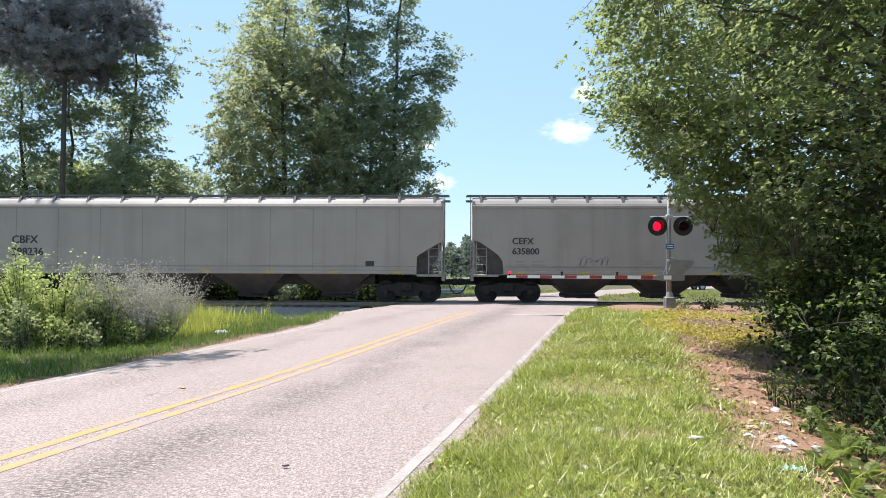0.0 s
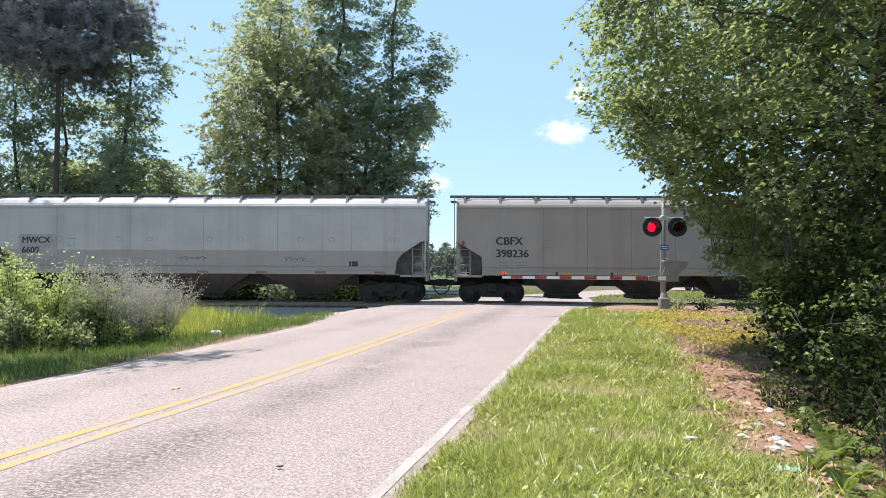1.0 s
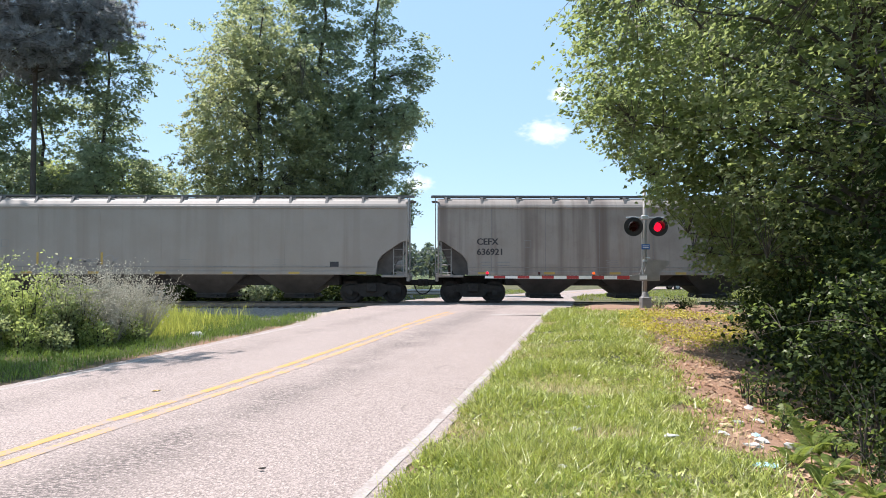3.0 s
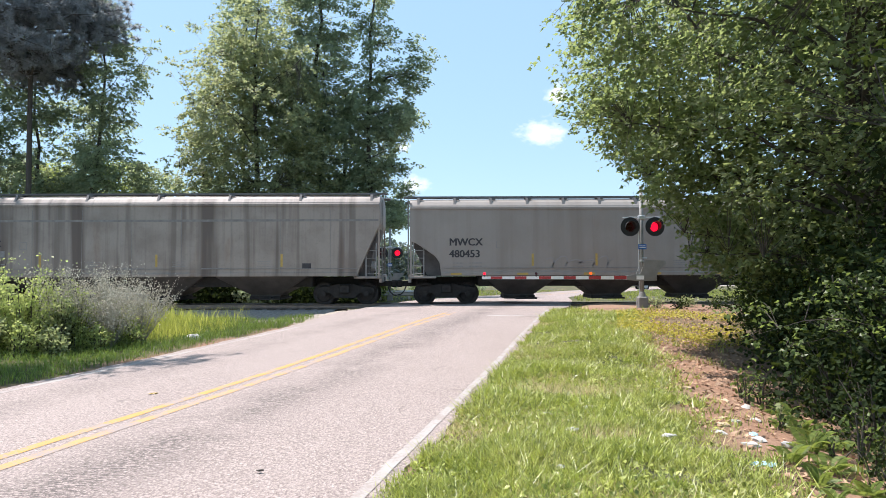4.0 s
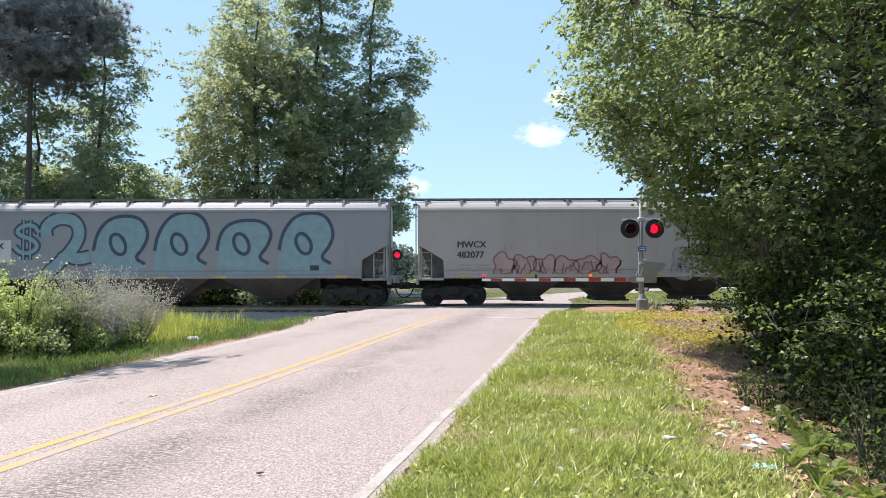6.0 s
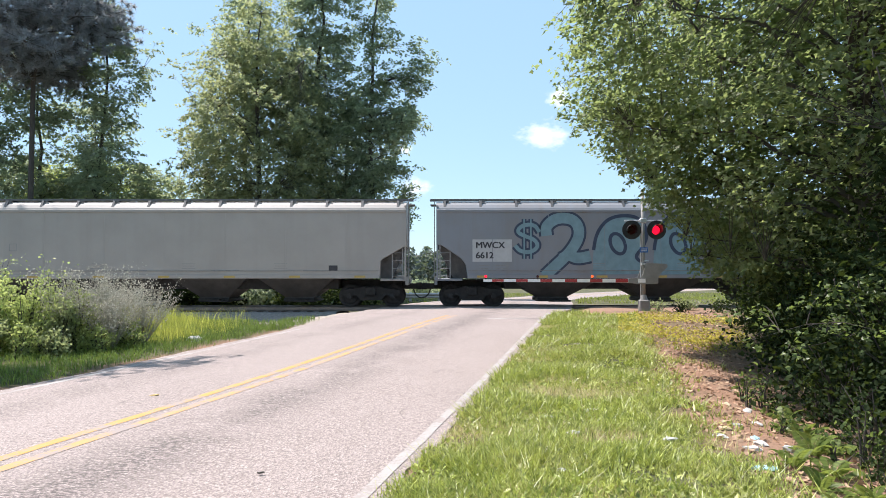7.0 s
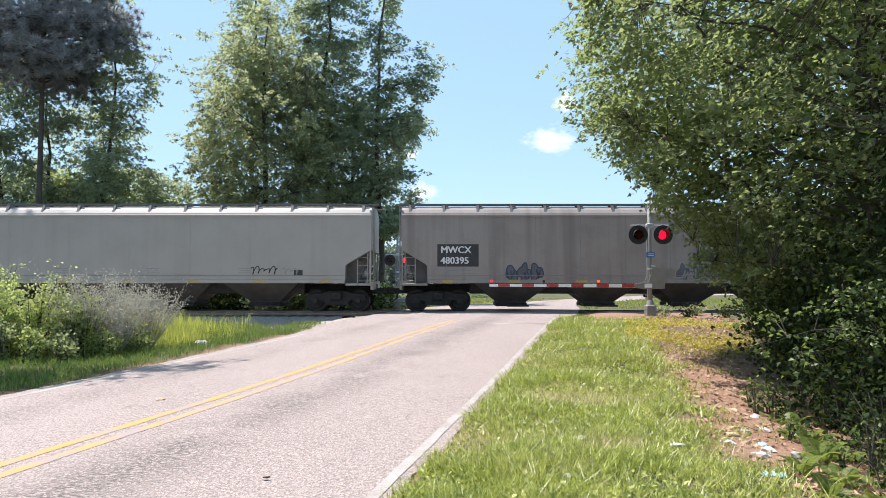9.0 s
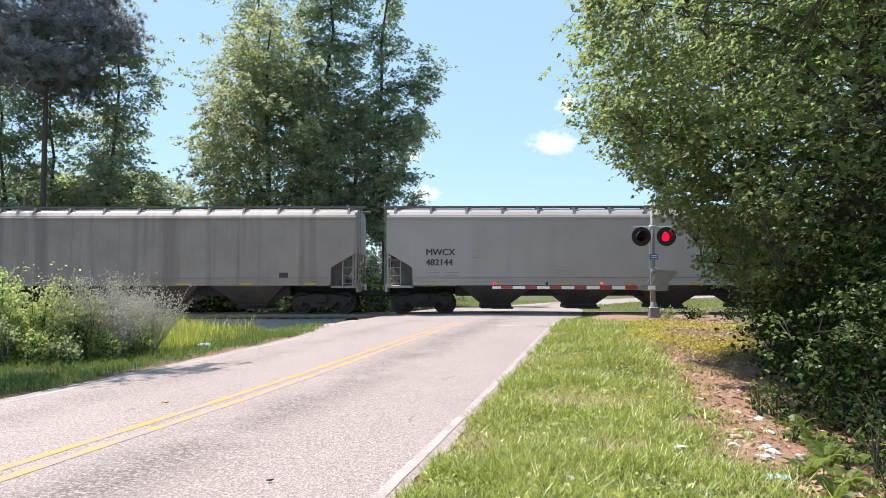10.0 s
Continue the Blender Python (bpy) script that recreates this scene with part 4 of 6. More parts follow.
def build_train():
    P = car_paint
    specs = [
        (20.9, P("beige_grey_paint_a", (0.368, 0.334, 0.289), DUSTY, 0.35, 0.25), "dusty beige-grey covered hopper car with sloped ends", dict(cut=("round", "plain"), mark=("CEFX", "635800"))),
        (20.94, P("beige_grey_paint_b", (0.355, 0.320, 0.278), DUSTY, 0.3, 0.25), "beige-grey covered hopper car with bold black number", dict(mark=("CBFX", "398236"), big=1.22, ribs=11)),
        (19.75, P("pale_blue_grey_paint", (0.47, 0.47, 0.46), DUSTY, 0.25, 0.2, (2.25, (0.285, 0.268, 0.245))), "pale grey hopper car with dirty lower band", dict(cut=("round", "round"), hoppers=3, mark=("MWCX", "6609"), ribs=6, patch="dim", tapes=M_RED_TAPE)),
        (21.26, P("rusty_grey_paint_d", (0.343, 0.307, 0.269), (0.13, 0.10, 0.085), 0.5, 0.75), "grimy brown-streaked grey covered hopper car", dict(cut=("round", "plain"), mark=("CEFX", "636921"), ribs=9)),
        (21.48, P("grey_paint_e", (0.334, 0.303, 0.269), DUSTY, 0.45, 0.4), "weathered grey covered hopper car", dict(cut=("round", "round"), mark=("MWCX", "480453"), big=1.15)),
        (19.55, P("grimy_grey_paint_f", (0.352, 0.307, 0.265), (0.095, 0.072, 0.06), 0.55, 0.9, None), "heavily grimed grey hopper car with dark vertical streaks", dict(cut=("angle", "angle"), hoppers=3, mark=("MWCX", "48005"), ribs=9, posts=(2.6,), tapes=None, rise=0.16)),
        (21.06, P("clean_grey_paint_g", (0.385, 0.358, 0.326), DUSTY, 0.15, 0.1), "clean light grey covered hopper car with faded graffiti", dict(mark=("MWCX", "482077"))),
        (19.77, P("lavender_grey_paint_h", (0.25, 0.262, 0.280), DUSTY, 0.3, 0.25), "blue-grey hopper car covered with large teal graffiti", dict(cut=("round", "plain"), hoppers=3, mark=("MWCX", "6612"), patch="pale")),
        (21.08, P("clean_grey_paint_i", (0.394, 0.363, 0.326), DUSTY, 0.15, 0.1), "clean light grey covered hopper car with yellow reflectors", dict(mark=("MWCX", "482079"))),
        (21.55, P("brown_grey_paint_j", (0.317, 0.278, 0.246), (0.14, 0.11, 0.10), 0.5, 0.45), "brownish grey hopper car with black number patch", dict(mark=("MWCX", "480395"), patch="dark", big=1.05, ribs=11)),
        (21.2, P("clean_grey_paint_k", (0.394, 0.363, 0.329), DUSTY, 0.15, 0.12), "clean light grey covered hopper car", dict(mark=("MWCX", "482144"))),
        (20.9, P("brown_grey_paint_l", (0.309, 0.267, 0.235), (0.13, 0.10, 0.09), 0.5, 0.6), "grimy brown-grey covered hopper car", dict(ribs=10)),
    ]
    dim = plain("faded_number_patch", (0.30, 0.288, 0.27), 0.6, 0, 0.15)
    pale, dark = plain("pale_number_patch", (0.43, 0.425, 0.41), 0.6, 0, 0.1), plain("black_number_patch", (0.03, 0.03, 0.03), 0.6, 0, 0.2)
    x = -0.21 + specs[0][0]     # leading end at the start
    made = []
    for length, paint, label, kw in specs:
        kw = dict(kw)
        if kw.get("patch") == "dark":
            kw["letters"] = M_LETTER_WHITE
        if kw.get("patch"):
            kw["patch"] = dict(pale=pale, dim=dim, dark=dark)[kw["patch"]]
        car, half = hopper_car(length, paint, label, **kw)
        CARS.append((car, x - length / 2))
        made.append((car, half))
        x -= length
    a, b, c, d, e, f, g, h, i, j, k, l = made
    scribble(a[0], -a[1] + 4.3, -a[1] + 5.6, 1.55, 1.95, 6, M_FADED)
    for n in range(8):
        part("stamp_ring", ribbon_mesh("stamp_ring", [blob(np.random.default_rng(n), 0, 0, 0.12, 0.09, 20, 2, 0.1)], 0.02, M_FADED), M_FADED, c[0], m=pose(-c[1] + 3.2 + 1.9 * n + (0.6 if n % 2 else 0), -1.604, 2.62))
    scribble(c[0], -c[1] + 8.2, -c[1] + 9.4, 1.75, 1.9, 5, M_SPRAY_DARK, 0.025)
    scribble(c[0], -c[1] + 12.6, -c[1] + 13.5, 1.7, 1.9, 4, M_SPRAY_DARK, 0.025)
    part("stencil_bar", one_box((0.17, 0.004, 0.26), (-f[1] + 1.62 + 1.25, -1.606, 2.14)), M_FADED, f[0])
    part("upper_side_band", one_box((2 * f[1] - 0.1, 0.012, 0.09), (0, -1.604, 3.5)), M_SEAM, f[0])
    for fx in (0.24, 0.50, 0.78):
        part("yellow_bar", one_box((0.09, 0.006, 0.52), (-f[1] + 2 * f[1] * fx, -1.605, 1.85), 0.002), M_YELLOW_TAPE, f[0])
    for fx in (0.25, 0.38):
        part("yellow_bar", one_box((0.09, 0.006, 0.5), (-e[1] + 2 * e[1] * fx, -1.605, 1.85), 0.002), M_YELLOW_TAPE, e[0])
    scribble(e[0], -e[1] + 5.6, -e[1] + 8.4, 1.5, 2.0, 5, M_SPRAY_GREY, 0.05)
    spray(g[0], -g[1] + 3.1, -g[1] + 8.3, 1.22, 2.15, 6, M_SPRAY_ROSE, M_SPRAY_RED, 5, "faded pink and red block graffiti", 0.06, False)
    spray(g[0], -g[1] + 10.4, -g[1] + 16.9, 1.22, 2.35, 6, M_SPRAY_GREY, M_SPRAY_LINE, 8, "faded grey bubble graffiti", 0.055, False)
    money_graffiti(h[0], -h[1])
    spray(j[0], -j[1] + 4.3, -j[1] + 5.8, 1.25, 1.95, 3, M_SPRAY_DARK, M_SPRAY_NAVY, 3, "small dark graffiti", 0.05, False)
    spray(j[0], -j[1] + 11.3, -j[1] + 14.4, 1.25, 1.95, 5, M_SPRAY_DARK, M_SPRAY_GREY, 4, "small dark graffiti", 0.05, False)
    scribble(j[0], -j[1] + 15.6, -j[1] + 17.6, 1.35, 1.9, 7, M_SPRAY_DARK, 0.04)
    scribble(k[0], -k[1] + 15.0, -k[1] + 16.1, 1.55, 1.9, 5, M_LETTER, 0.04)
    scribble(k[0], -k[1] + 16.3, -k[1] + 17.0, 1.55, 1.85, 3, M_FADED, 0.03)
    part("end_reflector", one_box((0.12, 0.02, 0.16), (-b[1] + 0.28, -1.62, 2.5)), M_RED_REFLECT, b[0], "red end reflector")


M_RED_TAPE = plain("red_and_white_reflector", (0.22, 0.10, 0.085), 0.5, 0, 0.25, 9)
build_train()


# ---- plants ----
def leaf_cloud(pts, size, rng, flat=0.55, lobed=False, spread=0.35):
    """Leaves at the given points: kite-shaped, or six-sided when lobed."""
    n = len(pts)
    nrm = rng.normal(size=(n, 3)) * (1 - flat) + np.array([0, 0, 1.0]) * flat * rng.choice([1, 1, 1, -0.3], (n, 1))
    nrm /= np.linalg.norm(nrm, axis=1)[:, None]
    d = rng.normal(size=(n, 3))
    d -= nrm * (d * nrm).sum(1)[:, None]
    d /= np.linalg.norm(d, axis=1)[:, None]
    s = np.cross(nrm, d)
    L = size * rng.uniform(1 - spread, 1 + spread, (n, 1))
    if lobed:
        shape = ((0, -0.5, 0), (0.6, -0.1, 0.12), (0.2, 0.06, 0.03), (0, 0.62, -0.05), (-0.2, 0.06, 0.03), (-0.6, -0.1, 0.12))
    else:
        shape = ((0, -0.5, 0), (0.40, -0.02, 0.08), (0, 0.58, -0.04), (-0.40, -0.02, 0.08))
    v = np.stack([pts + L * (s * a + d * b + nrm * c) for a, b, c in shape], 1).reshape(-1, 3)
    k = len(shape)
    return v, np.arange(n * k).reshape(n, k)


def tube(paths, sides=7):
    """Tapered limbs: each path is a list of (point, radius)."""
    v, f = [], []
    for path in paths:
        o = len(v)
        for i, (p, r) in enumerate(path):
            p = Vector(p)
            d = (Vector(path[min(i + 1, len(path) - 1)][0]) - Vector(path[max(i - 1, 0)][0])).normalized()
            u = d.orthogonal().normalized()
            w = d.cross(u)
            for k in range(sides):
                a = 2 * math.pi * k / sides
                v.append(tuple(p + (u * math.cos(a) + w * math.sin(a)) * r))
        for i in range(len(path) - 1):
            for k in range(sides):
                f.append((o + i * sides + k, o + i * sides + (k + 1) % sides, o + (i + 1) * sides + (k + 1) % sides, o + (i + 1) * sides + k))
    return v, f


def tree(name, label, at, height, first, reach, limbs, leaves, size, leaf_mat, seed, trunk_r=0.22, lean=(0, 0), clump=0.55, rise=0.35, lobed=False, flat=0.5, category="tree", group="", keep=None, twigs=4, extra=(), thick=0.32):
    """A tapered trunk with limbs; leaves gather in clumps along limbs and twigs. reach(h, azimuth): limb length at a share of the height."""
    rng = np.random.default_rng(seed)
    z0 = float(ground_z(at[0], at[1])) - 0.05
    t = thing(name, label, category, pose(at[0], at[1], z0), group)
    hs = np.linspace(0, 1, 9)
    wob = np.cumsum(rng.normal(size=(9, 2)) * 0.012 * height, 0) * (hs[:, None] > 0)
    axis = np.stack([wob[:, 0] + lean[0] * hs * height, wob[:, 1] + lean[1] * hs * height, hs * height], -1)
    stem = [(axis[i], trunk_r * (1.15 - hs[i]) ** 0.8 * (1.25 if i == 0 else 1)) for i in range(9)]
    v, f = tube([stem], 10)
    part("trunk", data_mesh("trunk", v, f, M_BARK, True), M_BARK, t, "grey-brown tapered trunk")
    paths, centres, weight = [], [], []
    for i in range(limbs + len(extra)):
        h = first + (0.98 - first) * ((i + rng.uniform(0, 0.9)) / limbs)
        az = i * 2.399 + rng.uniform(-0.5, 0.5)
        R = reach(h, az) * rng.uniform(0.72, 1.08) if i < limbs else 0
        if i >= limbs:      # a few long leading limbs
            h, az, R = extra[i - limbs]
        root = np.array([np.interp(h, hs, axis[:, k]) for k in range(3)])
        out = np.array([math.cos(az), math.sin(az), 0])
        while keep is not None and R > 0.3 and not keep(*[np.array([c]) for c in root + out * R * 1.12 + np.array([at[0], at[1], z0 + R * rise * 0.8])])[0]:
            R *= 0.85
        up = rise * rng.uniform(0.4, 1.3)
        pts = [root + out * R * s + np.array([0, 0, 1]) * R * up * s ** 1.3 + rng.normal(size=3) * 0.05 * R * (s > 0) for s in (0, 0.3, 0.62, 1.0)]
        r0 = max(0.010, trunk_r * (1.1 - h) * thick)
        paths.append([(p, r0 * q) for p, q in zip(pts, (1, 0.7, 0.42, 0.12))])
        P = np.array(pts)
        for k in range(twigs):
            s = rng.uniform(0.25, 1.0)
            a = np.array([np.interp(s, (0, 0.3, 0.62, 1), P[:, c]) for c in range(3)])
            side = rng.normal(size=3) * np.array([1, 1, 0.55])
            b = a + side / (np.linalg.norm(side) + 1e-6) * R * rng.uniform(0.12, 0.34)
            if keep is None or keep(*[np.array([c]) for c in b + np.array([at[0], at[1], z0])])[0]:
                paths.append([(a, r0 * 0.35), (b, r0 * 0.08)])
            centres += [b, (a + b) / 2]
            weight += [1.0, 0.6]
        centres += [P[3], (P[2] + P[3]) / 2]
        weight += [1.2, 1.0]
    v, f = tube(paths, 5)
    part("branching", data_mesh("branching", v, f, M_BARK), M_BARK, t, "spreading limbs and twigs")
    centres, weight = np.array(centres), np.array(weight)
    weight = weight * rng.uniform(0.25, 1.6, len(weight)) ** 1.5
    pick = rng.choice(len(centres), leaves, p=weight / weight.sum())
    rad = rng.uniform(0.45, 1.35, len(centres)) * clump
    pts = centres[pick] + np.clip(rng.normal(size=(leaves, 3)), -1.7, 1.7) * rad[pick][:, None] * np.array([0.62, 0.62, 0.40])
    if keep is not None:
        pts = pts[keep(pts[:, 0] + at[0], pts[:, 1] + at[1], pts[:, 2] + z0)]
    pts = pts[pts[:, 2] > 0.05]
    v, f = leaf_cloud(pts, size, rng, flat, lobed)
    part("crown", data_mesh("crown", v, f, leaf_mat), leaf_mat, t, "uneven leafy crown with gaps")
    return t


def lumpy(p, scale, seed, squash=1.0):
    """Smooth uneven noise, about -1 to 1, at points p."""
    rng = np.random.default_rng(seed)
    k = rng.normal(size=(7, 3)) * scale
    k[:, 2] *= squash
    return np.sin(p @ k.T + rng.uniform(0, 6.283, 7)).mean(1) * 2


def leaf_sprays(centres, axes, per, length, size, rng, lobed=False, droop=0.25, face=(-0.15, -0.1, 1.0), mess=0.6):
    """Flat sprays: a twig along each axis with leaves to both sides of it, drooping at the tip."""
    n = len(centres) * per
    c, ax = np.repeat(centres, per, 0), np.repeat(axes, per, 0)
    up = np.array([0, 0, 1.0])
    side = np.cross(ax, up)
    side /= np.linalg.norm(side, axis=1)[:, None] + 1e-9
    own = np.repeat(rng.uniform(0.65, 1.35, len(centres)), per)
    t, sg = rng.uniform(-0.55, 0.55, n), rng.choice([-1.0, 1.0], n)
    wide = (0.42 - 0.45 * np.abs(t)) * rng.uniform(0.1, 1.0, n)
    pts = c + ax * (t * length * own)[:, None] + side * (sg * wide * length * own)[:, None]
    pts[:, 2] += rng.normal(size=n) * 0.09 * length - droop * length * ((t + 0.4) ** 2 + wide ** 2)
    nrm = np.asarray(face) + rng.normal(size=(n, 3)) * mess + ax * 0.25
    nrm /= np.linalg.norm(nrm, axis=1)[:, None]
    d = ax * 0.7 + side * (sg * 0.7)[:, None] + rng.normal(size=(n, 3)) * 0.35
    d[:, 2] -= 0.35
    d -= nrm * (d * nrm).sum(1)[:, None]
    d /= np.linalg.norm(d, axis=1)[:, None]
    s = np.cross(nrm, d)
    L = size * rng.uniform(0.6, 1.3, (n, 1))
    if lobed:
        shape = ((0, -0.5, 0), (0.52, -0.14, 0.1), (0.24, 0.10, 0.02), (0, 0.62, -0.06), (-0.24, 0.10, 0.02), (-0.52, -0.14, 0.1))
    else:
        shape = ((0, -0.5, 0), (0.36, -0.05, 0.07), (0, 0.58, -0.05), (-0.36, -0.05, 0.07))
    v = np.stack([pts + L * (s * a + d * b + nrm * h) for a, b, h in shape], 1).reshape(-1, 3)
    k = len(shape)
    return v, np.arange(n * k).reshape(n, k)


def grown_tree(name, label, at, height, trunk_r, room, low, high, sprays, per, length, size, leaf_mat, seed, limbs=36, gap=-0.15,
               layer=0.9, lobed=False, group="", droop=0.25, rim=None, top=0.9, bare=0.22, lean=0.0):
    """A tree whose limbs and leaf sprays fill a room: room(x, y, z) tells which points belong to the crown."""
    rng = np.random.default_rng(seed)
    z0 = float(ground_z(at[0], at[1])) - 0.05
    t = thing(name, label, "tree", pose(at[0], at[1], z0), group)
    base = np.array([at[0], at[1], z0])
    got = []
    while sum(map(len, got)) < sprays:
        p = rng.uniform(low, high, (sprays * 6, 3))
        k = room(p[:, 0], p[:, 1], p[:, 2]) & (lumpy(p, layer, seed, 1.7) + 0.35 * rng.normal(size=len(p)) > gap)
        if rim is not None:
            k &= rng.random(len(p)) < rim(p[:, 0], p[:, 1], p[:, 2])
        got.append(p[k] - base)
    pts = np.concatenate(got)[:sprays]
    hs = np.linspace(0, 1, 9)
    wob = np.cumsum(rng.normal(size=(9, 2)) * 0.010 * height, 0) * (hs[:, None] > 0)
    axis = np.stack([wob[:, 0] + lean * hs * height, wob[:, 1], hs * height * top], -1)
    v, f = tube([[(axis[i], trunk_r * (1.12 - hs[i]) ** 0.8 * (1.3 if i == 0 else 1)) for i in range(9)]], 10)
    part("trunk", data_mesh("trunk", v, f, M_BARK, True), M_BARK, t, "grey-brown tapered trunk")
    paths, samples = [], [axis[3:]]
    for end in pts[rng.choice(len(pts), limbs, replace=False)]:
        za = min(max(end[2] - 0.55 * math.hypot(end[0], end[1]) * rng.uniform(0.5, 1.2), bare * height), 0.88 * top * height)
        root = np.array([np.interp(za, axis[:, 2], axis[:, k]) for k in range(3)])
        way = end - root
        P = np.array([root + way * q + np.array([0, 0, 0.10 * np.linalg.norm(way) * math.sin(math.pi * q)]) + rng.normal(size=3) * 0.035 * np.linalg.norm(way) * (0 < q < 1)
                      for q in (0, 0.25, 0.5, 0.75, 1)])
        r0 = max(0.012, trunk_r * (1.1 - za / height) * 0.34)
        paths.append([(a, r0 * b) for a, b in zip(P, (1, 0.75, 0.5, 0.3, 0.1))])
        samples.append(np.concatenate([P[1:], (P[1:] + P[:-1]) / 2]))
    samples = np.concatenate(samples)
    d2 = ((pts[:, None] - samples[None]) ** 2).sum(-1)
    near = samples[d2.argmin(1)]
    away = pts - near
    for a, b, q in zip(near, pts, rng.random(len(pts))):
        if q < 0.35:
            paths.append([(a, 0.005 + 0.0004 * height), (a * 0.45 + b * 0.55 + np.array([0, 0, 0.05]), 0.005), (b, 0.002)])
    v, f = tube(paths, 4)
    tagged(part("branching", data_mesh("branching", v, f, M_BARK), M_BARK, t, "spreading limbs and twigs"), kind="stuff")
    ax = away / (np.linalg.norm(away, axis=1)[:, None] + 1e-6) + np.stack([pts[:, 0], pts[:, 1], 0 * pts[:, 0]], -1) * 0.12 + rng.normal(size=pts.shape) * 0.35
    ax[:, 2] = ax[:, 2] * 0.35 - 0.08
    ax /= np.linalg.norm(ax, axis=1)[:, None] + 1e-9
    v, f = leaf_sprays(pts, ax, per, length, size, rng, lobed, droop)
    part("crown", data_mesh("crown", v, f, leaf_mat), leaf_mat, t, "uneven leafy crown with gaps")
    return t


def round_room(at, table_left, table_right, deep, seed, arms=(), rough=0.22):
    """A crown about a trunk: its reach to either side by height, uneven, with long single limbs (a, b, radius)."""
    def room(x, y, z):
        p = np.stack([x, y, z], -1)
        dx, dy = x - at[0], y - at[1]
        zl, rl = zip(*table_left)
        zr, rr = zip(*table_right)
        R = np.where(dx < 0, np.interp(z, zl, rl, left=0, right=0), np.interp(z, zr, rr, left=0, right=0))
        R = R * (1 + rough * lumpy(p, 0.9, seed + 5) + 0.5 * rough * lumpy(p, 2.4, seed + 6))
        k = (dx / (R + 1e-6)) ** 2 + (dy / (R * deep + 1e-6)) ** 2 < 1
        for a, b, r in arms:
            a, b = np.array(a, float), np.array(b, float)
            u = np.clip(((p - a) @ (b - a)) / ((b - a) @ (b - a)), 0, 1)
            k |= np.linalg.norm(p - a - u[:, None] * (b - a), axis=1) < r * (1.1 - 0.7 * u)
        return k
    return room


def shrub(name, label, at, radius, height, leaves, size, leaf_mat, seed, stems=14, lobed=False, category="shrub", group="", flat=0.45, clump=0.3, jitter=1.0, upright=0.0):
    """Many stems from one root, leaves in clumps on them."""
    rng = np.random.default_rng(seed)
    z0 = float(ground_z(at[0], at[1])) - 0.03
    t = thing(name, label, category, pose(at[0], at[1], z0), group)
    paths, centres = [], []
    for i in range(stems):
        az, lean = rng.uniform(0, 6.283), rng.uniform(0.05, 1.0) ** 0.7
        H = height * rng.uniform(0.62, 1.05) * (1.0 - 0.45 * lean ** 2)
        tip = np.array([math.cos(az) * lean * radius, math.sin(az) * lean * radius, H])
        mid = tip * np.array([0.45, 0.45, 0.55]) + rng.normal(size=3) * 0.08 * radius
        root = np.array([math.cos(az), math.sin(az), 0]) * (0.25 + 0.55 * upright) * radius * lean
        paths.append([(root, 0.014), (mid, 0.009), (tip, 0.003)])
        for s in np.linspace(0.12, 1.0, 7):
            c = (root * (1 - s) + mid * s * 2 * 0.5 if s < 0.5 else mid * (1 - s) * 1.2 + tip * s)
            c = root + (mid - root) * min(1, s * 2) if s < 0.5 else mid + (tip - mid) * (s * 2 - 1)
            centres.append(c + rng.normal(size=3) * np.array([0.2, 0.2, 0.08]) * radius * jitter)
    v, f = tube(paths, 4)
    part("stem", data_mesh("stem", v, f, M_BARK), M_BARK, t, "thin woody stems")
    centres = np.array(centres)
    pick = rng.integers(0, len(centres), leaves)
    pts = centres[pick] + rng.normal(size=(leaves, 3)) * clump * np.array([0.7, 0.7, 0.5])
    pts[:, 2] = np.abs(pts[:, 2]) + 0.02
    v, f = leaf_cloud(pts, size, rng, flat, lobed)
    part("foliage", data_mesh("foliage", v, f, leaf_mat), leaf_mat, t, "dense small leaves")
    return t


def blades(name, label, xy, height, width, mat_, seed, bend=0.5, category="grass", thin=False):
    """Upright bent grass blades."""
    rng = np.random.default_rng(seed)
    n = len(xy)
    z = ground_z(xy[:, 0], xy[:, 1]) - 0.01
    base = np.column_stack([xy, z])
    az = rng.uniform(0, 6.283, n)
    d = np.stack([np.cos(az), np.sin(az), np.zeros(n)], -1)
    turn = az + rng.uniform(0.6, 2.5, n)
    s = np.stack([np.cos(turn), np.sin(turn), np.zeros(n)], -1)
    H = (height if np.ndim(height) else np.full(n, height)) * rng.uniform(0.35, 1.4, n)
    B = H * rng.uniform(0.05, 1.0, n) * bend
    W = (width * rng.uniform(0.6, 1.3, n))[:, None]
    up = np.array([0, 0, 1.0])
    mid = base + d * (B * 0.3)[:, None] + up * (H * 0.55)[:, None]
    tip = base + d * B[:, None] + up * H[:, None]
    if thin:
        v = np.stack([base + s * W / 2, tip, base - s * W / 2], 1).reshape(-1, 3)
        f = np.arange(n * 3).reshape(n, 3)
    else:
        v = np.stack([base, mid + s * W / 2, tip, mid - s * W / 2], 1).reshape(-1, 3)
        f = np.arange(n * 4).reshape(n, 4)
    ob = new(name, data_mesh(name, v, f, mat_))
    return tagged(ob, label, category, kind="stuff")


def scatter(rng, n, x0, x1, y0, y1, test):
    x, y = rng.uniform(x0, x1, n), rng.uniform(y0, y1, n)
    k = test(x, y)
    return np.column_stack([x[k], y[k]])


def patchy(x, y, s=1.0):
    return np.sin(x * 2.1 * s + 1.3 * np.sin(y * 1.7 * s)) + np.sin(y * 2.6 * s + x * 0.8)


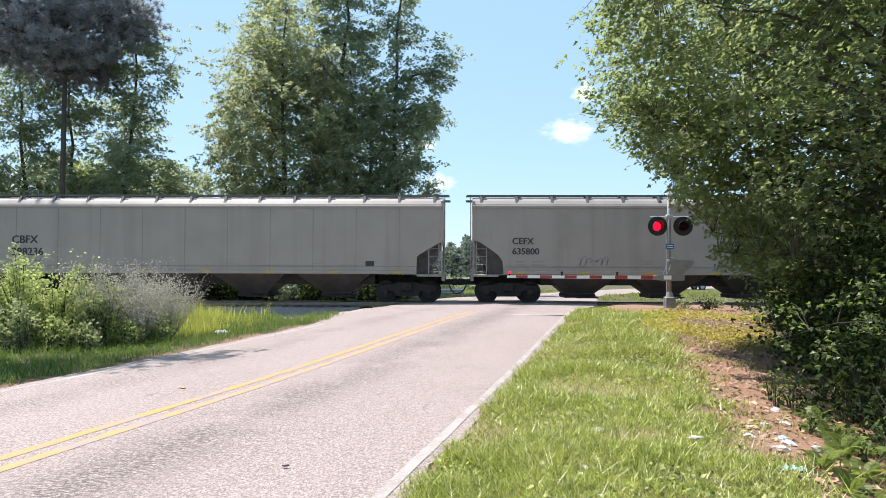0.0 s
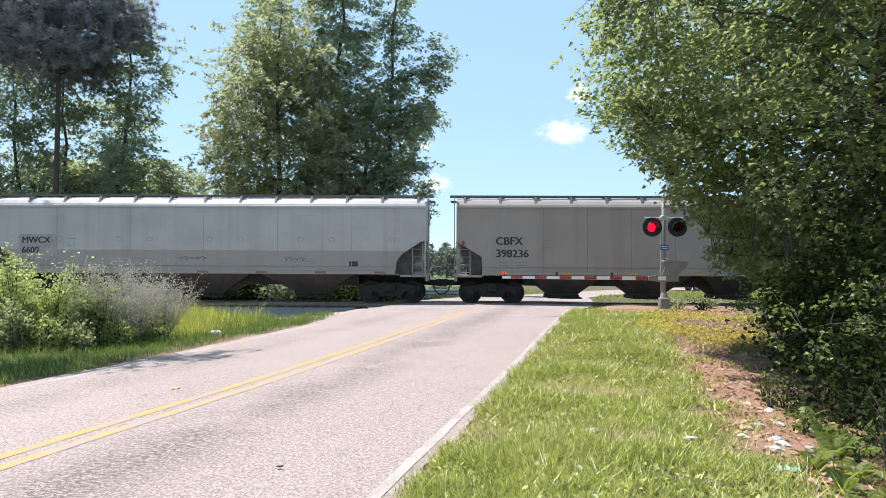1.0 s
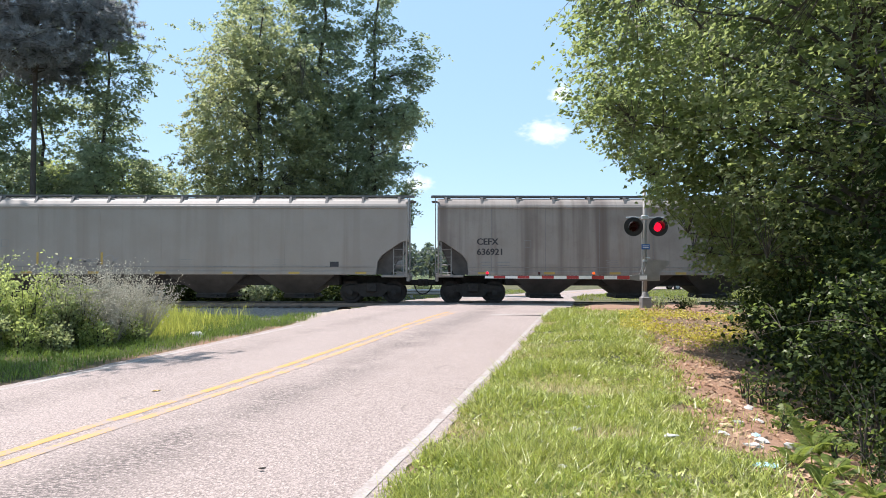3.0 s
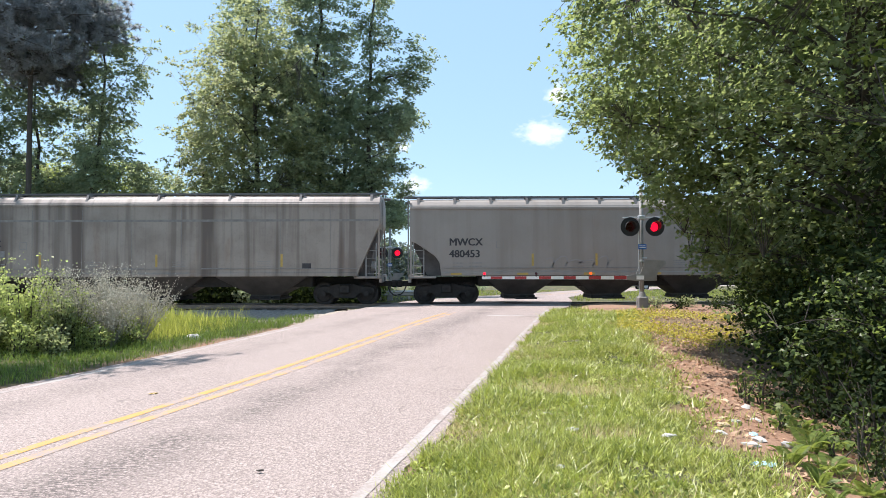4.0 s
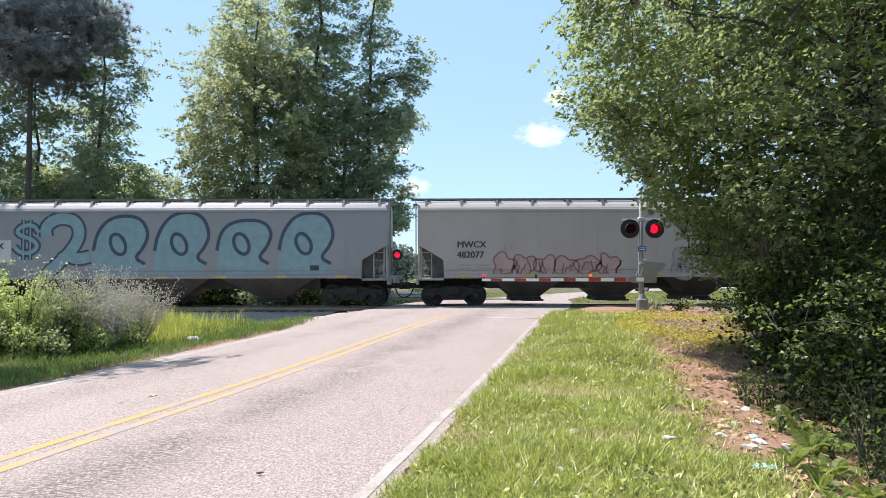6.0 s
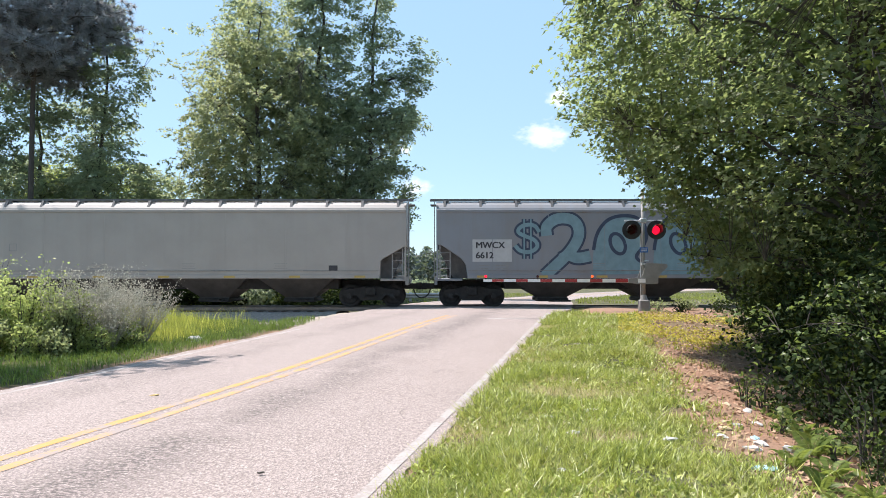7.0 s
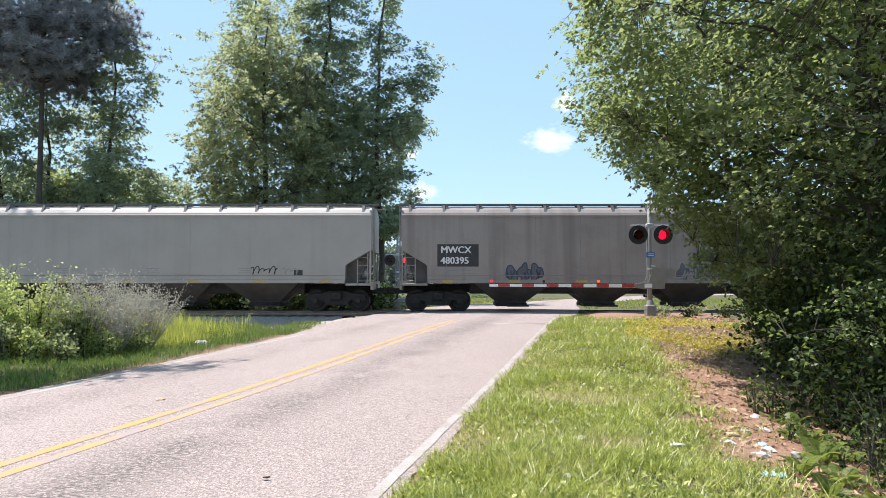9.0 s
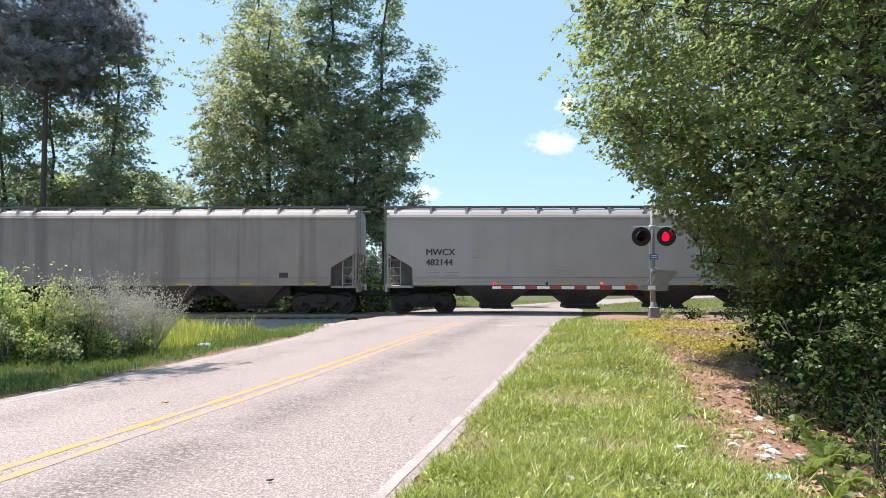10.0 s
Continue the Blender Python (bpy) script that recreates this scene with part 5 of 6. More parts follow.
def build_grass():
    rng = np.random.default_rng(21)
    on_verge = lambda x, y: ((y < 20.6) | (x < 4.4)) & (x > road_right(y) - 0.04 + 0.14 * rng.random(len(x)) ** 2) & (x < bank_edge(y) + 0.35 * rng.normal(size=len(x)) * 0.7)
    def tufted(count, each, size, *where):
        """Blades in tufts, with bare gaps between."""
        c = scatter(rng, count, *where, lambda x, y: on_verge(x, y) & (patchy(x + 1.0, y, 2.2) + 0.7 * rng.normal(size=len(x)) > -0.9))
        xy = np.repeat(c, each, 0) + np.clip(rng.normal(size=(len(c) * each, 2)), -2, 2) * size
        tall = np.repeat(rng.uniform(0.55, 1.35, len(c)), each)
        return xy, tall

    near, mid, far = tufted(11500, 8, 0.026, -0.6, 3.2, 3.2, 7), tufted(12000, 9, 0.032, 0.2, 5, 7, 13), tufted(13000, 9, 0.040, 1.5, 7.5, 13, 24.0)
    for (xy, tall), h, w, seed in ((near, 0.085, 0.0145, 1), (mid, 0.09, 0.020, 2), (far, 0.10, 0.029, 3)):
        hh = h * tall * (1 + 0.28 * patchy(xy[:, 0], xy[:, 1]))
        blades("verge_grass", "bright green mown verge grass beside the road", xy, np.clip(hh, 0.025, 1), w, M_GRASS, seed, 1.7, thin=True)
    # low broad-leaved weeds among the blades
    weeds = scatter(rng, 30000, -0.3, 5.5, 3.2, 13, lambda x, y: on_verge(x, y) & (patchy(x, y + 2, 1.1) + 0.5 * rng.normal(size=len(x)) > 0.2))
    pts = np.column_stack([weeds, ground_z(weeds[:, 0], weeds[:, 1]) + rng.uniform(0.015, 0.07, len(weeds))])
    v, f = leaf_cloud(pts, 0.042, rng, 0.5)
    tagged(new("verge_weeds", data_mesh("verge_weeds", v, f, M_GRASS)), "small broad-leaved weeds in the verge", "weeds", kind="stuff")
    back = scatter(rng, 40000, -2, 2.4, -9, 3.2, on_verge)
    blades("verge_grass", "bright green mown verge grass beside the road", back, 0.09, 0.011, M_GRASS, 8, 1.1)
    straw = scatter(rng, 230000, 0, 7, 3.2, 22, lambda x, y: on_verge(x, y) & (patchy(x, y, 0.8) > 0.1))
    blades("dry_grass", "straw-coloured dead blades in the verge", straw, 0.07, 0.010, M_STRAW, 9, 1.6, thin=True)
    left = scatter(rng, 90000, -12, -2.5, 8, 22.5, lambda x, y: (x < road_left(y) - 0.05 - 0.15 * rng.random(len(x))) & (y < 18.8 - 0.25 * (x + 4) + 2.0 * (x > road_left(y) - 1.0) + 0.5 * rng.normal(size=len(x))))
    blades("verge_grass", "lush green grass below the roadside shrubs", left, 0.12, 0.012, M_GRASS_LUSH, 4, 0.8)
    tall = scatter(rng, 26000, -9.0, -4.3, 13.0, 19.5, lambda x, y: (((x + 6.7) / 2.2) ** 2 + ((y - 16.2) / 2.6) ** 2 < rng.random(len(x)) ** 0.7 * 1.1) & (x < road_left(y) - 0.9) & (patchy(x, y, 1.3) > -0.9))
    blades("tall_grass", "tall yellow-green grass beside the thicket", tall, np.clip(0.34 + 0.16 * patchy(tall[:, 0], tall[:, 1], 1.1), 0.10, 0.7), 0.008, M_TALL_GRASS, 5, 0.5)
    bank = scatter(rng, 16000, 2, 9, 3.5, 22, lambda x, y: (x > bank_edge(y)) & (x < thicket_edge(y) + 1.2) & (patchy(x, y, 1.4) > 1.1))
    blades("bank_weeds", "sparse grass tufts on the bare bank", bank, 0.12, 0.012, M_GRASS, 6, 0.9)
    beyond = scatter(rng, 36000, -30, 45, 33.5, 60, lambda x, y: (x < road_left(y) - 0.3) | (x > road_right(y) + 0.3))
    blades("field_grass", "sunlit grass beyond the railway", beyond, 0.14, 0.05, M_GRASS, 7, 0.6)


def build_left_plants():
    rng = np.random.default_rng(12)
    for i, (x, y, r, h, n) in enumerate(((-8.7, 12.0, 0.55, 1.75, 2600), (-8.0, 12.1, 0.5, 1.45, 2300), (-7.35, 12.2, 0.42, 1.5, 2000), (-6.95, 12.6, 0.4, 1.25, 1700), (-9.5, 12.4, 0.6, 1.7, 2600),
                                         (-8.3, 12.9, 0.6, 1.6, 2300), (-9.0, 13.6, 0.7, 1.75, 2300), (-7.6, 13.2, 0.5, 1.5, 1900), (-10.4, 13.4, 0.8, 1.9, 2600), (-7.6, 11.5, 0.4, 0.85, 1300), (-8.4, 11.3, 0.45, 0.95, 1500),
                                         (-9.3, 11.4, 0.5, 1.1, 1700), (-6.7, 12.0, 0.3, 0.6, 800), (-6.3, 12.7, 0.35, 0.6, 900), (-7.1, 11.7, 0.3, 0.6, 800), (-6.5, 13.4, 0.4, 0.95, 1100), (-10.2, 12.0, 0.6, 1.5, 2000), (-6.75, 12.9, 0.4, 1.15, 1500), (-6.3, 13.6, 0.35, 0.9, 1100), (-5.95, 13.3, 0.3, 0.6, 800))):
        shrub("roadside_shrub", "sunlit light green shrub at the road edge", (x, y), r, h * rng.uniform(0.9, 1.15), int(1.5 * n), 0.048, M_LEAF_SHRUB if i % 3 else M_LEAF_OLIVE, 40 + i, 26, group="shrubs at the road edge", flat=0.35, clump=0.075, jitter=0.25, upright=0.8)
    grown_tree("roadside_tree", "broadleaf tree overhanging the roadside shrubs", (-13.2, 12.4), 12.0, 0.16,
               round_room((-13.2, 12.4), ((8.4, 1.5), (10, 1.8), (12, 0.5)), ((8.4, 1.5), (10, 1.8), (12, 0.5)), 1.0, 91, (((-11.9, 11.3, 9.7), (-7.7, 14.7, 9.7), 1.1), ((-11.5, 11.7, 9.7), (-8.9, 14.0, 9.9), 1.15))),
               (-15, 10, 8.4), (-6.9, 16, 12), 1300, 12, 0.6, 0.12, M_LEAF_NEAR, 91, limbs=24, gap=-0.6)
    for i, (x, y, h) in enumerate(((-7.0, 12.9, 1.5), (-6.5, 13.3, 1.45), (-6.0, 13.9, 1.3), (-6.9, 14.2, 1.5), (-6.2, 13.0, 1.15))):
        weed_clump((x, y), h, 70 + i)
    for i, (x, y) in enumerate(((-7.3, 12.9), (-9.2, 12.6))):
        shrub("tall_weed", "tall leafy weed above the shrubs", (x, y), 0.25, 2.0 - 0.15 * i, 420, 0.05, M_LEAF_SHRUB, 60 + i, 3, category="weed")


def weed_clump(at, height, seed):
    rng = np.random.default_rng(seed)
    z0 = float(ground_z(*at)) - 0.02
    t = thing("dry_weed", "greyish dry seed-headed weed stalks", "weed", pose(*at, z0), "dry weeds beside the shrubs")
    paths, tips = [], []
    for i in range(60):
        az, l = rng.uniform(0, 6.283), rng.uniform(0, 0.8)
        tip = np.array([math.cos(az) * l, math.sin(az) * l, height * rng.uniform(0.65, 1.05)])
        mid = tip * np.array([0.5, 0.5, 0.5])
        paths.append([(mid * 0, 0.006), (mid, 0.004), (tip, 0.002)])
        for s in np.linspace(0.45, 1.0, 10):
            tips.append(mid + (tip - mid) * (2 * s - 1) if s > 0.5 else mid)
    v, f = tube(paths, 4)
    tagged(part("stalk", data_mesh("stalk", v, f, M_DRY), M_DRY, t, "thin dry stalks"), kind="stuff")
    tips = np.array(tips)
    pts = tips[rng.integers(0, len(tips), 3400)] + rng.normal(size=(3400, 3)) * np.array([0.05, 0.05, 0.07])
    v, f = leaf_cloud(pts, 0.028, rng, 0.1)
    part("plume", data_mesh("plume", v, f, M_DRY), M_DRY, t, "fine grey seed heads")


def fern(at, size, seed):
    """A rosette of arching fronds with paired leaflets."""
    rng = np.random.default_rng(seed)
    t = thing("fern", "bright yellow-green fern at the foot of the bank", "fern", pose(*at, float(ground_z(*at)) - 0.01), "ferns on the bank")
    v, f = [], []
    q = np.linspace(0.08, 1, 25)
    spine = np.stack([q * 0.85 * size, 0 * q, size * (1.1 * q - 0.75 * q ** 2)], -1)
    for k, (p, u) in enumerate(zip(spine, q)):
        L, w = 0.26 * size * math.sin(math.pi * min(1, 0.12 + 0.9 * u)) + 0.01, 0.014 * size + 0.002
        for sg in (-1, 1):
            o = len(v)
            tip = p + np.array([0.25 * L, sg * L, -0.18 * L])
            mid = (p + tip) / 2
            v += [tuple(p), tuple(mid + np.array([w, 0, 0.004])), tuple(tip), tuple(mid - np.array([w, 0, 0.004]))]
            f.append((o, o + 1, o + 2, o + 3))
    v2, f2 = tube([[(p, 0.004 * (1.1 - u)) for p, u in zip(spine[::4], q[::4])]], 4)
    f += [tuple(len(v) + i for i in face) for face in f2]
    me = data_mesh("frond", v + v2, f, M_FERN)
    for k in range(9):
        part("frond", me, M_FERN, t, m=pose(0, 0, 0, rng.uniform(-14, 14), rng.uniform(-28, 18), k * 40 + rng.uniform(-14, 14)) @ Matrix.Scale(rng.uniform(0.7, 1.1), 4))


def build_right_plants():
    def edge(p):
        # where the crowns end over the verge: a bulge at mid height, drawn in above and below
        z, y = p[:, 2], p[:, 1]
        T = np.interp(z, [1.2, 1.6, 2.25, 2.6, 2.92, 3.3, 3.78, 4.35, 5.1, 5.6, 6.1, 7.0, 8.0, 9.0, 12.5],
                      [5.2, 5.1, 4.95, 4.6, 4.0, 3.75, 3.4, 2.85, 2.35, 2.35, 2.45, 3.2, 4.5, 6.0, 10.5])
        return T + 0.09 * (y - 11.5) ** 2 + 0.52 * lumpy(p, 1.3, 11, 1.3) + 0.25 * lumpy(p, 4.0, 12)

    def front(p):
        return 7.4 + 0.5 * lumpy(p, 0.9, 13) + 0.16 * np.clip(p[:, 2] - 5, 0, 9) ** 1.5

    def crown_room(x, y, z):
        p = np.stack([x, y, z], -1)
        k = (x > edge(p)) & (y > front(p)) & (z > 1.3) & (x < 12.5)
        for a, b, r in (((3.4, 11.4, 4.9), (1.62, 11.2, 5.15), 0.36), ((3.6, 11.3, 5.6), (1.9, 11.2, 5.75), 0.34), ((3.8, 11.3, 4.2), (2.25, 11.2, 4.2), 0.36),
                        ((4.2, 11.2, 3.5), (3.0, 11.0, 3.35), 0.32), ((4.8, 11.2, 3.2), (3.1, 11.0, 2.85), 0.30), ((5.8, 11.0, 2.4), (4.75, 10.8, 1.95), 0.30)):
            a, b = np.array(a), np.array(b)
            u = np.clip(((p - a) @ (b - a)) / ((b - a) @ (b - a)), 0, 1)
            k |= np.linalg.norm(p - a - u[:, None] * (b - a), axis=1) < r * (1.15 - 0.75 * u)
        return k

    def surface(x, y, z):
        p = np.stack([x, y, z], -1)
        return np.maximum.reduce([np.exp(-np.maximum(0, x - edge(p)) / 0.9), np.exp(-(y - front(p)) / 0.8), 0.10 + 0 * x])

    grown_tree("roadside_tree", "large broadleaf tree overhanging the verge", (7.4, 11.6), 10.0, 0.22, crown_room, (1.2, 6.8, 1.5), (12.5, 16.5, 12), 9000, 13, 0.46, 0.084, M_LEAF_NEAR, 101,
               limbs=80, gap=-0.25, layer=1.5, lobed=True, rim=surface, bare=0.12)
    grown_tree("roadside_tree", "dense broadleaf tree behind the thicket", (9.6, 15.2), 10.5, 0.2, lambda x, y, z: crown_room(x - 0.55, y, z), (3.0, 12.5, 1.3), (13, 18, 9.5), 3400, 12, 0.75, 0.16, M_LEAF_NEAR, 102,
               limbs=40, gap=-0.6, layer=1.2, bare=0.1)

    # low boughs that catch the sun before the dark of the thicket
    ends = ((2.95, 6.7, 0.80), (3.2, 6.5, 1.0), (3.45, 6.2, 0.78), (3.75, 6.3, 1.1), (3.25, 6.9, 0.62), (3.95, 6.1, 0.92), (3.1, 7.1, 1.12), (3.6, 6.8, 1.28), (4.1, 6.4, 1.3))
    boughs = tuple(((4.9, 7.5, 1.0 + 0.4 * e[2] - 0.1), e, 0.15) for e in ends)
    grown_tree("young_maple", "young maple with layered sunlit boughs at the thicket", (5.3, 7.7), 1.9, 0.045, round_room((5.3, 7.7), ((0.5, 0.3), (2.0, 0.3)), ((0.5, 0.3), (2.0, 0.3)), 1.0, 23, boughs),
               (2.7, 5.9, 0.45), (5.7, 8.0, 1.7), 105, 12, 0.34, 0.052, M_LEAF_BOUGH, 104, limbs=26, gap=-0.6, layer=1.5, lobed=True, bare=0.4, droop=0.35)
    grown_tree("roadside_tree", "leafy tree at the edge of the thicket, shade put into its leaves", (8.2, 7.6), 7.0, 0.16, lambda x, y, z: (x > 0.60 * y + 0.15 * z + 0.3 * np.sin(3 * z + y)) & (y > 6.2) & (z > 0.8), (4.0, 6.0, 0.8), (9.5, 10, 7), 1300, 13, 0.6, 0.10, M_LEAF_DARK, 103,
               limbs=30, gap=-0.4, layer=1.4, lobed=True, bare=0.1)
    spots = ((5.6, 8.4, 1.3, 2.4), (6.2, 10.2, 1.4, 2.6), (5.5, 10.9, 0.9, 1.7), (6.9, 12.6, 1.4, 2.4), (7.9, 15.2, 1.3, 2.2), (5.0, 6.9, 1.0, 1.9), (6.4, 7.6, 1.5, 3.0), (8.2, 10.0, 1.8, 3.6),
             (8.9, 18.2, 1.2, 1.7), (7.6, 17.0, 0.8, 0.9), (4.7, 5.3, 0.9, 1.2), (4.05, 6.3, 0.55, 0.7), (4.45, 7.6, 0.7, 1.0), (3.95, 5.3, 0.5, 0.6), (5.2, 9.3, 0.8, 1.2), (6.0, 5.6, 1.4, 2.4), (9.8, 13.0, 2.0, 3.4), (10.5, 20.0, 1.6, 2.6), (10.5, 17, 2.0, 3.2))
    for i, (x, y, r, h) in enumerate(spots):
        shrub("thicket_shrub", "leafy shrub under the trees, shade put into its leaf colour", (x + (0.3 if y > 8 else 0.0), y), r, h, int(2600 * r * h / 1.6), 0.075 if y > 7.2 else 0.05, M_LEAF_DARK, 120 + i, 22, group="shrubs of the thicket", clump=0.38)
    # Sunlit sprays: a lighter leaf colour than the shrubs above stands in for sun.
    for i, (x, y, r, h) in enumerate(((5.4, 8.7, 0.7, 0.9), (6.1, 9.8, 0.7, 1.5), (5.9, 10.8, 0.6, 1.3), (7.3, 15.0, 0.6, 1.3), (3.6, 4.75, 0.35, 0.5), (3.25, 4.6, 0.3, 0.35), (4.2, 5.2, 0.5, 0.6))):
        shrub("thicket_shrub", "sunlit sprays of leaves at the face of the thicket", (x, y), r, h, int((700 if y > 5.5 else 450) * r * h), 0.07 if y > 5.5 else 0.034, M_LEAF_BOUGH, 150 + i, 9, group="shrubs of the thicket", clump=0.16)
    for i, (x, y, size) in enumerate(((2.74, 5.3, 0.27), (2.95, 5.15, 0.25), (3.1, 5.7, 0.28), (2.7, 4.85, 0.2), (3.4, 6.0, 0.3), (2.95, 4.7, 0.22), (2.6, 4.5, 0.18), (3.7, 7.3, 0.3), (3.5, 6.6, 0.28))):
        fern((x, y), size, 700 + i)
    # yellow-green ground cover near the signal, seedlings on the bank
    rng = np.random.default_rng(33)
    xy = scatter(rng, 9000, 4, 9, 13.5, 20, lambda x, y: (x > bank_edge(y) - 0.4) & (x < thicket_edge(y) + 0.6) & (patchy(x, y, 0.7) > -0.6))
    pts = np.column_stack([xy, ground_z(xy[:, 0], xy[:, 1]) + rng.uniform(0.01, 0.13, len(xy))])
    v, f = leaf_cloud(pts, 0.055, rng, 0.6)
    tagged(new("ground_cover", data_mesh("ground_cover", v, f, M_IVY)), "yellow-green creeping plants on the bank", "ground cover", kind="stuff")
    for i in range(22):
        y = rng.uniform(4.4, 9)
        x = float(thicket_edge(y)) + rng.uniform(-0.35, 0.6)
        # every other sapling takes the leaf colour with shade in it
        shrub("seedling", "small bright green sapling on the bank", (x, y), 0.16, rng.uniform(0.2, 0.5), 70, 0.042, M_LEAF_BOUGH if i % 2 else M_LEAF_DARK, 200 + i, 4, category="weed", group="seedlings on the bank", clump=0.06)
    for i, (x, y) in enumerate(((7.3, 22.8), (7.8, 22.2), (8.4, 23.0), (8.9, 21.8))):
        shrub("weed", "leafy weed beside the signal base", (x, y), 0.35, 0.38 + 0.12 * (i % 2), 260, 0.06, M_LEAF_DARK if i % 2 else M_LEAF_OLIVE, 260 + i, 8, category="weed", group="weeds by the signal", clump=0.10)


def build_far_trees():
    def far_tree(label, at, height, left, right, sprays, seed, arms=(), gap=-0.15, deep=0.8, size=0.185, mat_=None, trunk=0.2, group="trees beyond the track", limbs=34, rough=0.40, bare=0.22, name="broadleaf_tree"):
        reach = max(max(r for _, r in left), max(r for _, r in right)) * 1.35
        for p, q, r in arms:
            reach = max(reach, abs(q[0] - at[0]) + r)
        low, high = (at[0] - reach, at[1] - reach * deep, left[0][0]), (at[0] + reach, at[1] + reach * deep, left[-1][0])
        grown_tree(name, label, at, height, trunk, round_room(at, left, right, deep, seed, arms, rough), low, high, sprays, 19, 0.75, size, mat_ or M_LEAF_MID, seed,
                   limbs, gap, 1.15, group=group, bare=bare)

    far_tree("broad yellow-green tree with long low boughs behind the railway", (-11.1, 42.0), 20.0,
             ((4.5, 2.6), (6.3, 3.4), (8.2, 4.0), (9.6, 4.6), (10.6, 4.9), (11.6, 3.7), (12.6, 3.9), (13.7, 4.6), (14.6, 3.2), (16.2, 2.7), (18.2, 1.3), (19.6, 0.3)),
             ((4.5, 2.6), (7, 4.2), (11, 4.4), (14, 3.9), (16, 2.6), (18, 1.4), (19.6, 0.3)), 2700, 301, gap=-0.25, mat_=M_LEAF_SUNNY)
    far_tree("tall green tree with a broken top behind the railway", (-13.6, 47.0), 27.0,
             ((6, 3.0), (14, 2.6), (18, 2.9), (21, 2.6), (25, 1.2)), ((6, 3.0), (14, 3.0), (20, 3.0), (25, 1.2)), 1100, 302, gap=-0.1)
    far_tree("tall narrow tree behind the railway", (-7.6, 44.0), 27.0,
             ((5, 2.4), (9, 2.9), (14, 2.7), (19, 2.4), (25, 0.8)), ((5, 2.0), (9, 2.2), (14, 2.2), (16, 1.9), (19, 1.9), (25, 1.1)), 2300, 303, gap=-0.3)
    far_tree("slender spire-topped tree with one long bough behind the railway", (-4.05, 42.5), 25.0,
             ((4.0, 1.3), (6.5, 2.2), (8, 1.7), (10, 1.6), (12, 1.6), (14, 1.25), (18, 1.1), (23, 0.8)),
             ((3.6, 1.6), (6.0, 2.6), (7.4, 2.6), (8.6, 2.2), (10, 2.6), (11.4, 2.1), (13, 1.7), (15, 1.25), (17, 1.3), (20, 1.4), (24, 0.6)), 1900, 304, gap=-0.25, trunk=0.17, deep=0.9,
             arms=(((-3.7, 42.4, 11.4), (-0.1, 42.2, 15.0), 1.3), ((-3.9, 42.4, 12.0), (-1.2, 42.2, 16.2), 1.1), ((-3.9, 42.4, 9.6), (-1.3, 42.2, 11.4), 0.9)))
    far_tree("leafy green tree between taller trunks behind the railway", (-6.4, 46.0), 15.0, ((4.5, 2.2), (8, 2.6), (11, 2.0), (14, 0.6)), ((4.5, 2.6), (8, 2.6), (11, 2.0), (14, 0.6)), 600, 305, gap=0.0)
    slim = "slender trees beyond the track"
    far_tree("slender open-crowned tree with rising boughs behind the railway", (-20.9, 42.0), 21.0,
             ((5, 2.2), (8, 2.4), (12, 2.4), (16, 2.4), (20, 1.0)), ((5, 2.6), (7.2, 3.6), (8.3, 3.2), (9.5, 1.9), (11.2, 2.3), (13.0, 3.0), (14.7, 2.6), (17, 2.2), (20, 1.0)), 1100, 341, gap=0.0, trunk=0.15, group=slim, rough=0.35,
             arms=(((-20.5, 42, 12.2), (-16.6, 41.6, 16.4), 0.7), ((-20.6, 42, 11.0), (-17.4, 41.6, 14.2), 0.7)))
    for i, (x, y, h, r, n) in enumerate(((-25.0, 42.0, 17.0, 2.9, 700), (-28.3, 43.0, 18.0, 2.8, 620), (-32.0, 42.5, 19.0, 3.2, 700), (-22.9, 45.0, 13.0, 2.4, 420), (-35.5, 43.0, 19.0, 3.4, 600))):
        tb = ((4.5, r * 0.8), (7, r), (9.5, r * 0.7), (12, r), (h, 0.4 * r))
        far_tree("slender open-crowned tree behind the railway", (x, y), h, tb, tb, n, 350 + i, gap=0.12, trunk=0.15, group=slim, rough=0.4)
    low = ((-18.4, 45.0, 8.2, 3.2), (-22.0, 46.5, 9.0, 3.4), (-25.5, 45.0, 8.6, 3.2), (-29.0, 46.0, 9.4, 3.4), (-33, 45, 9, 3.4), (-17.2, 52.0, 8.4, 2.6))
    for i, (x, y, h, r) in enumerate(low):
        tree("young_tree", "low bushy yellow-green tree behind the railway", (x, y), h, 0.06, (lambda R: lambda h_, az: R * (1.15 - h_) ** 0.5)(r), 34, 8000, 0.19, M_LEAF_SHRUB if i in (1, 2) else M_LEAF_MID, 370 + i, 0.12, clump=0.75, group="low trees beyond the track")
    for i, (x, y, r, h) in enumerate(((-13.4, 36.5, 1.6, 1.5), (-10.6, 36.2, 1.2, 1.3), (-4.6, 37.5, 1.0, 1.1), (-3.4, 38.5, 0.9, 1.0), (0.6, 60, 1.6, 1.0), (3.0, 63, 1.6, 0.9), (-1.5, 62, 1.6, 1.2))):
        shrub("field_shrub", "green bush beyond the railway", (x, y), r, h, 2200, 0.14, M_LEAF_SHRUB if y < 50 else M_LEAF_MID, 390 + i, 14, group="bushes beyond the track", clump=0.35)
    for i in range(15):
        x = -36 + 2.25 * i
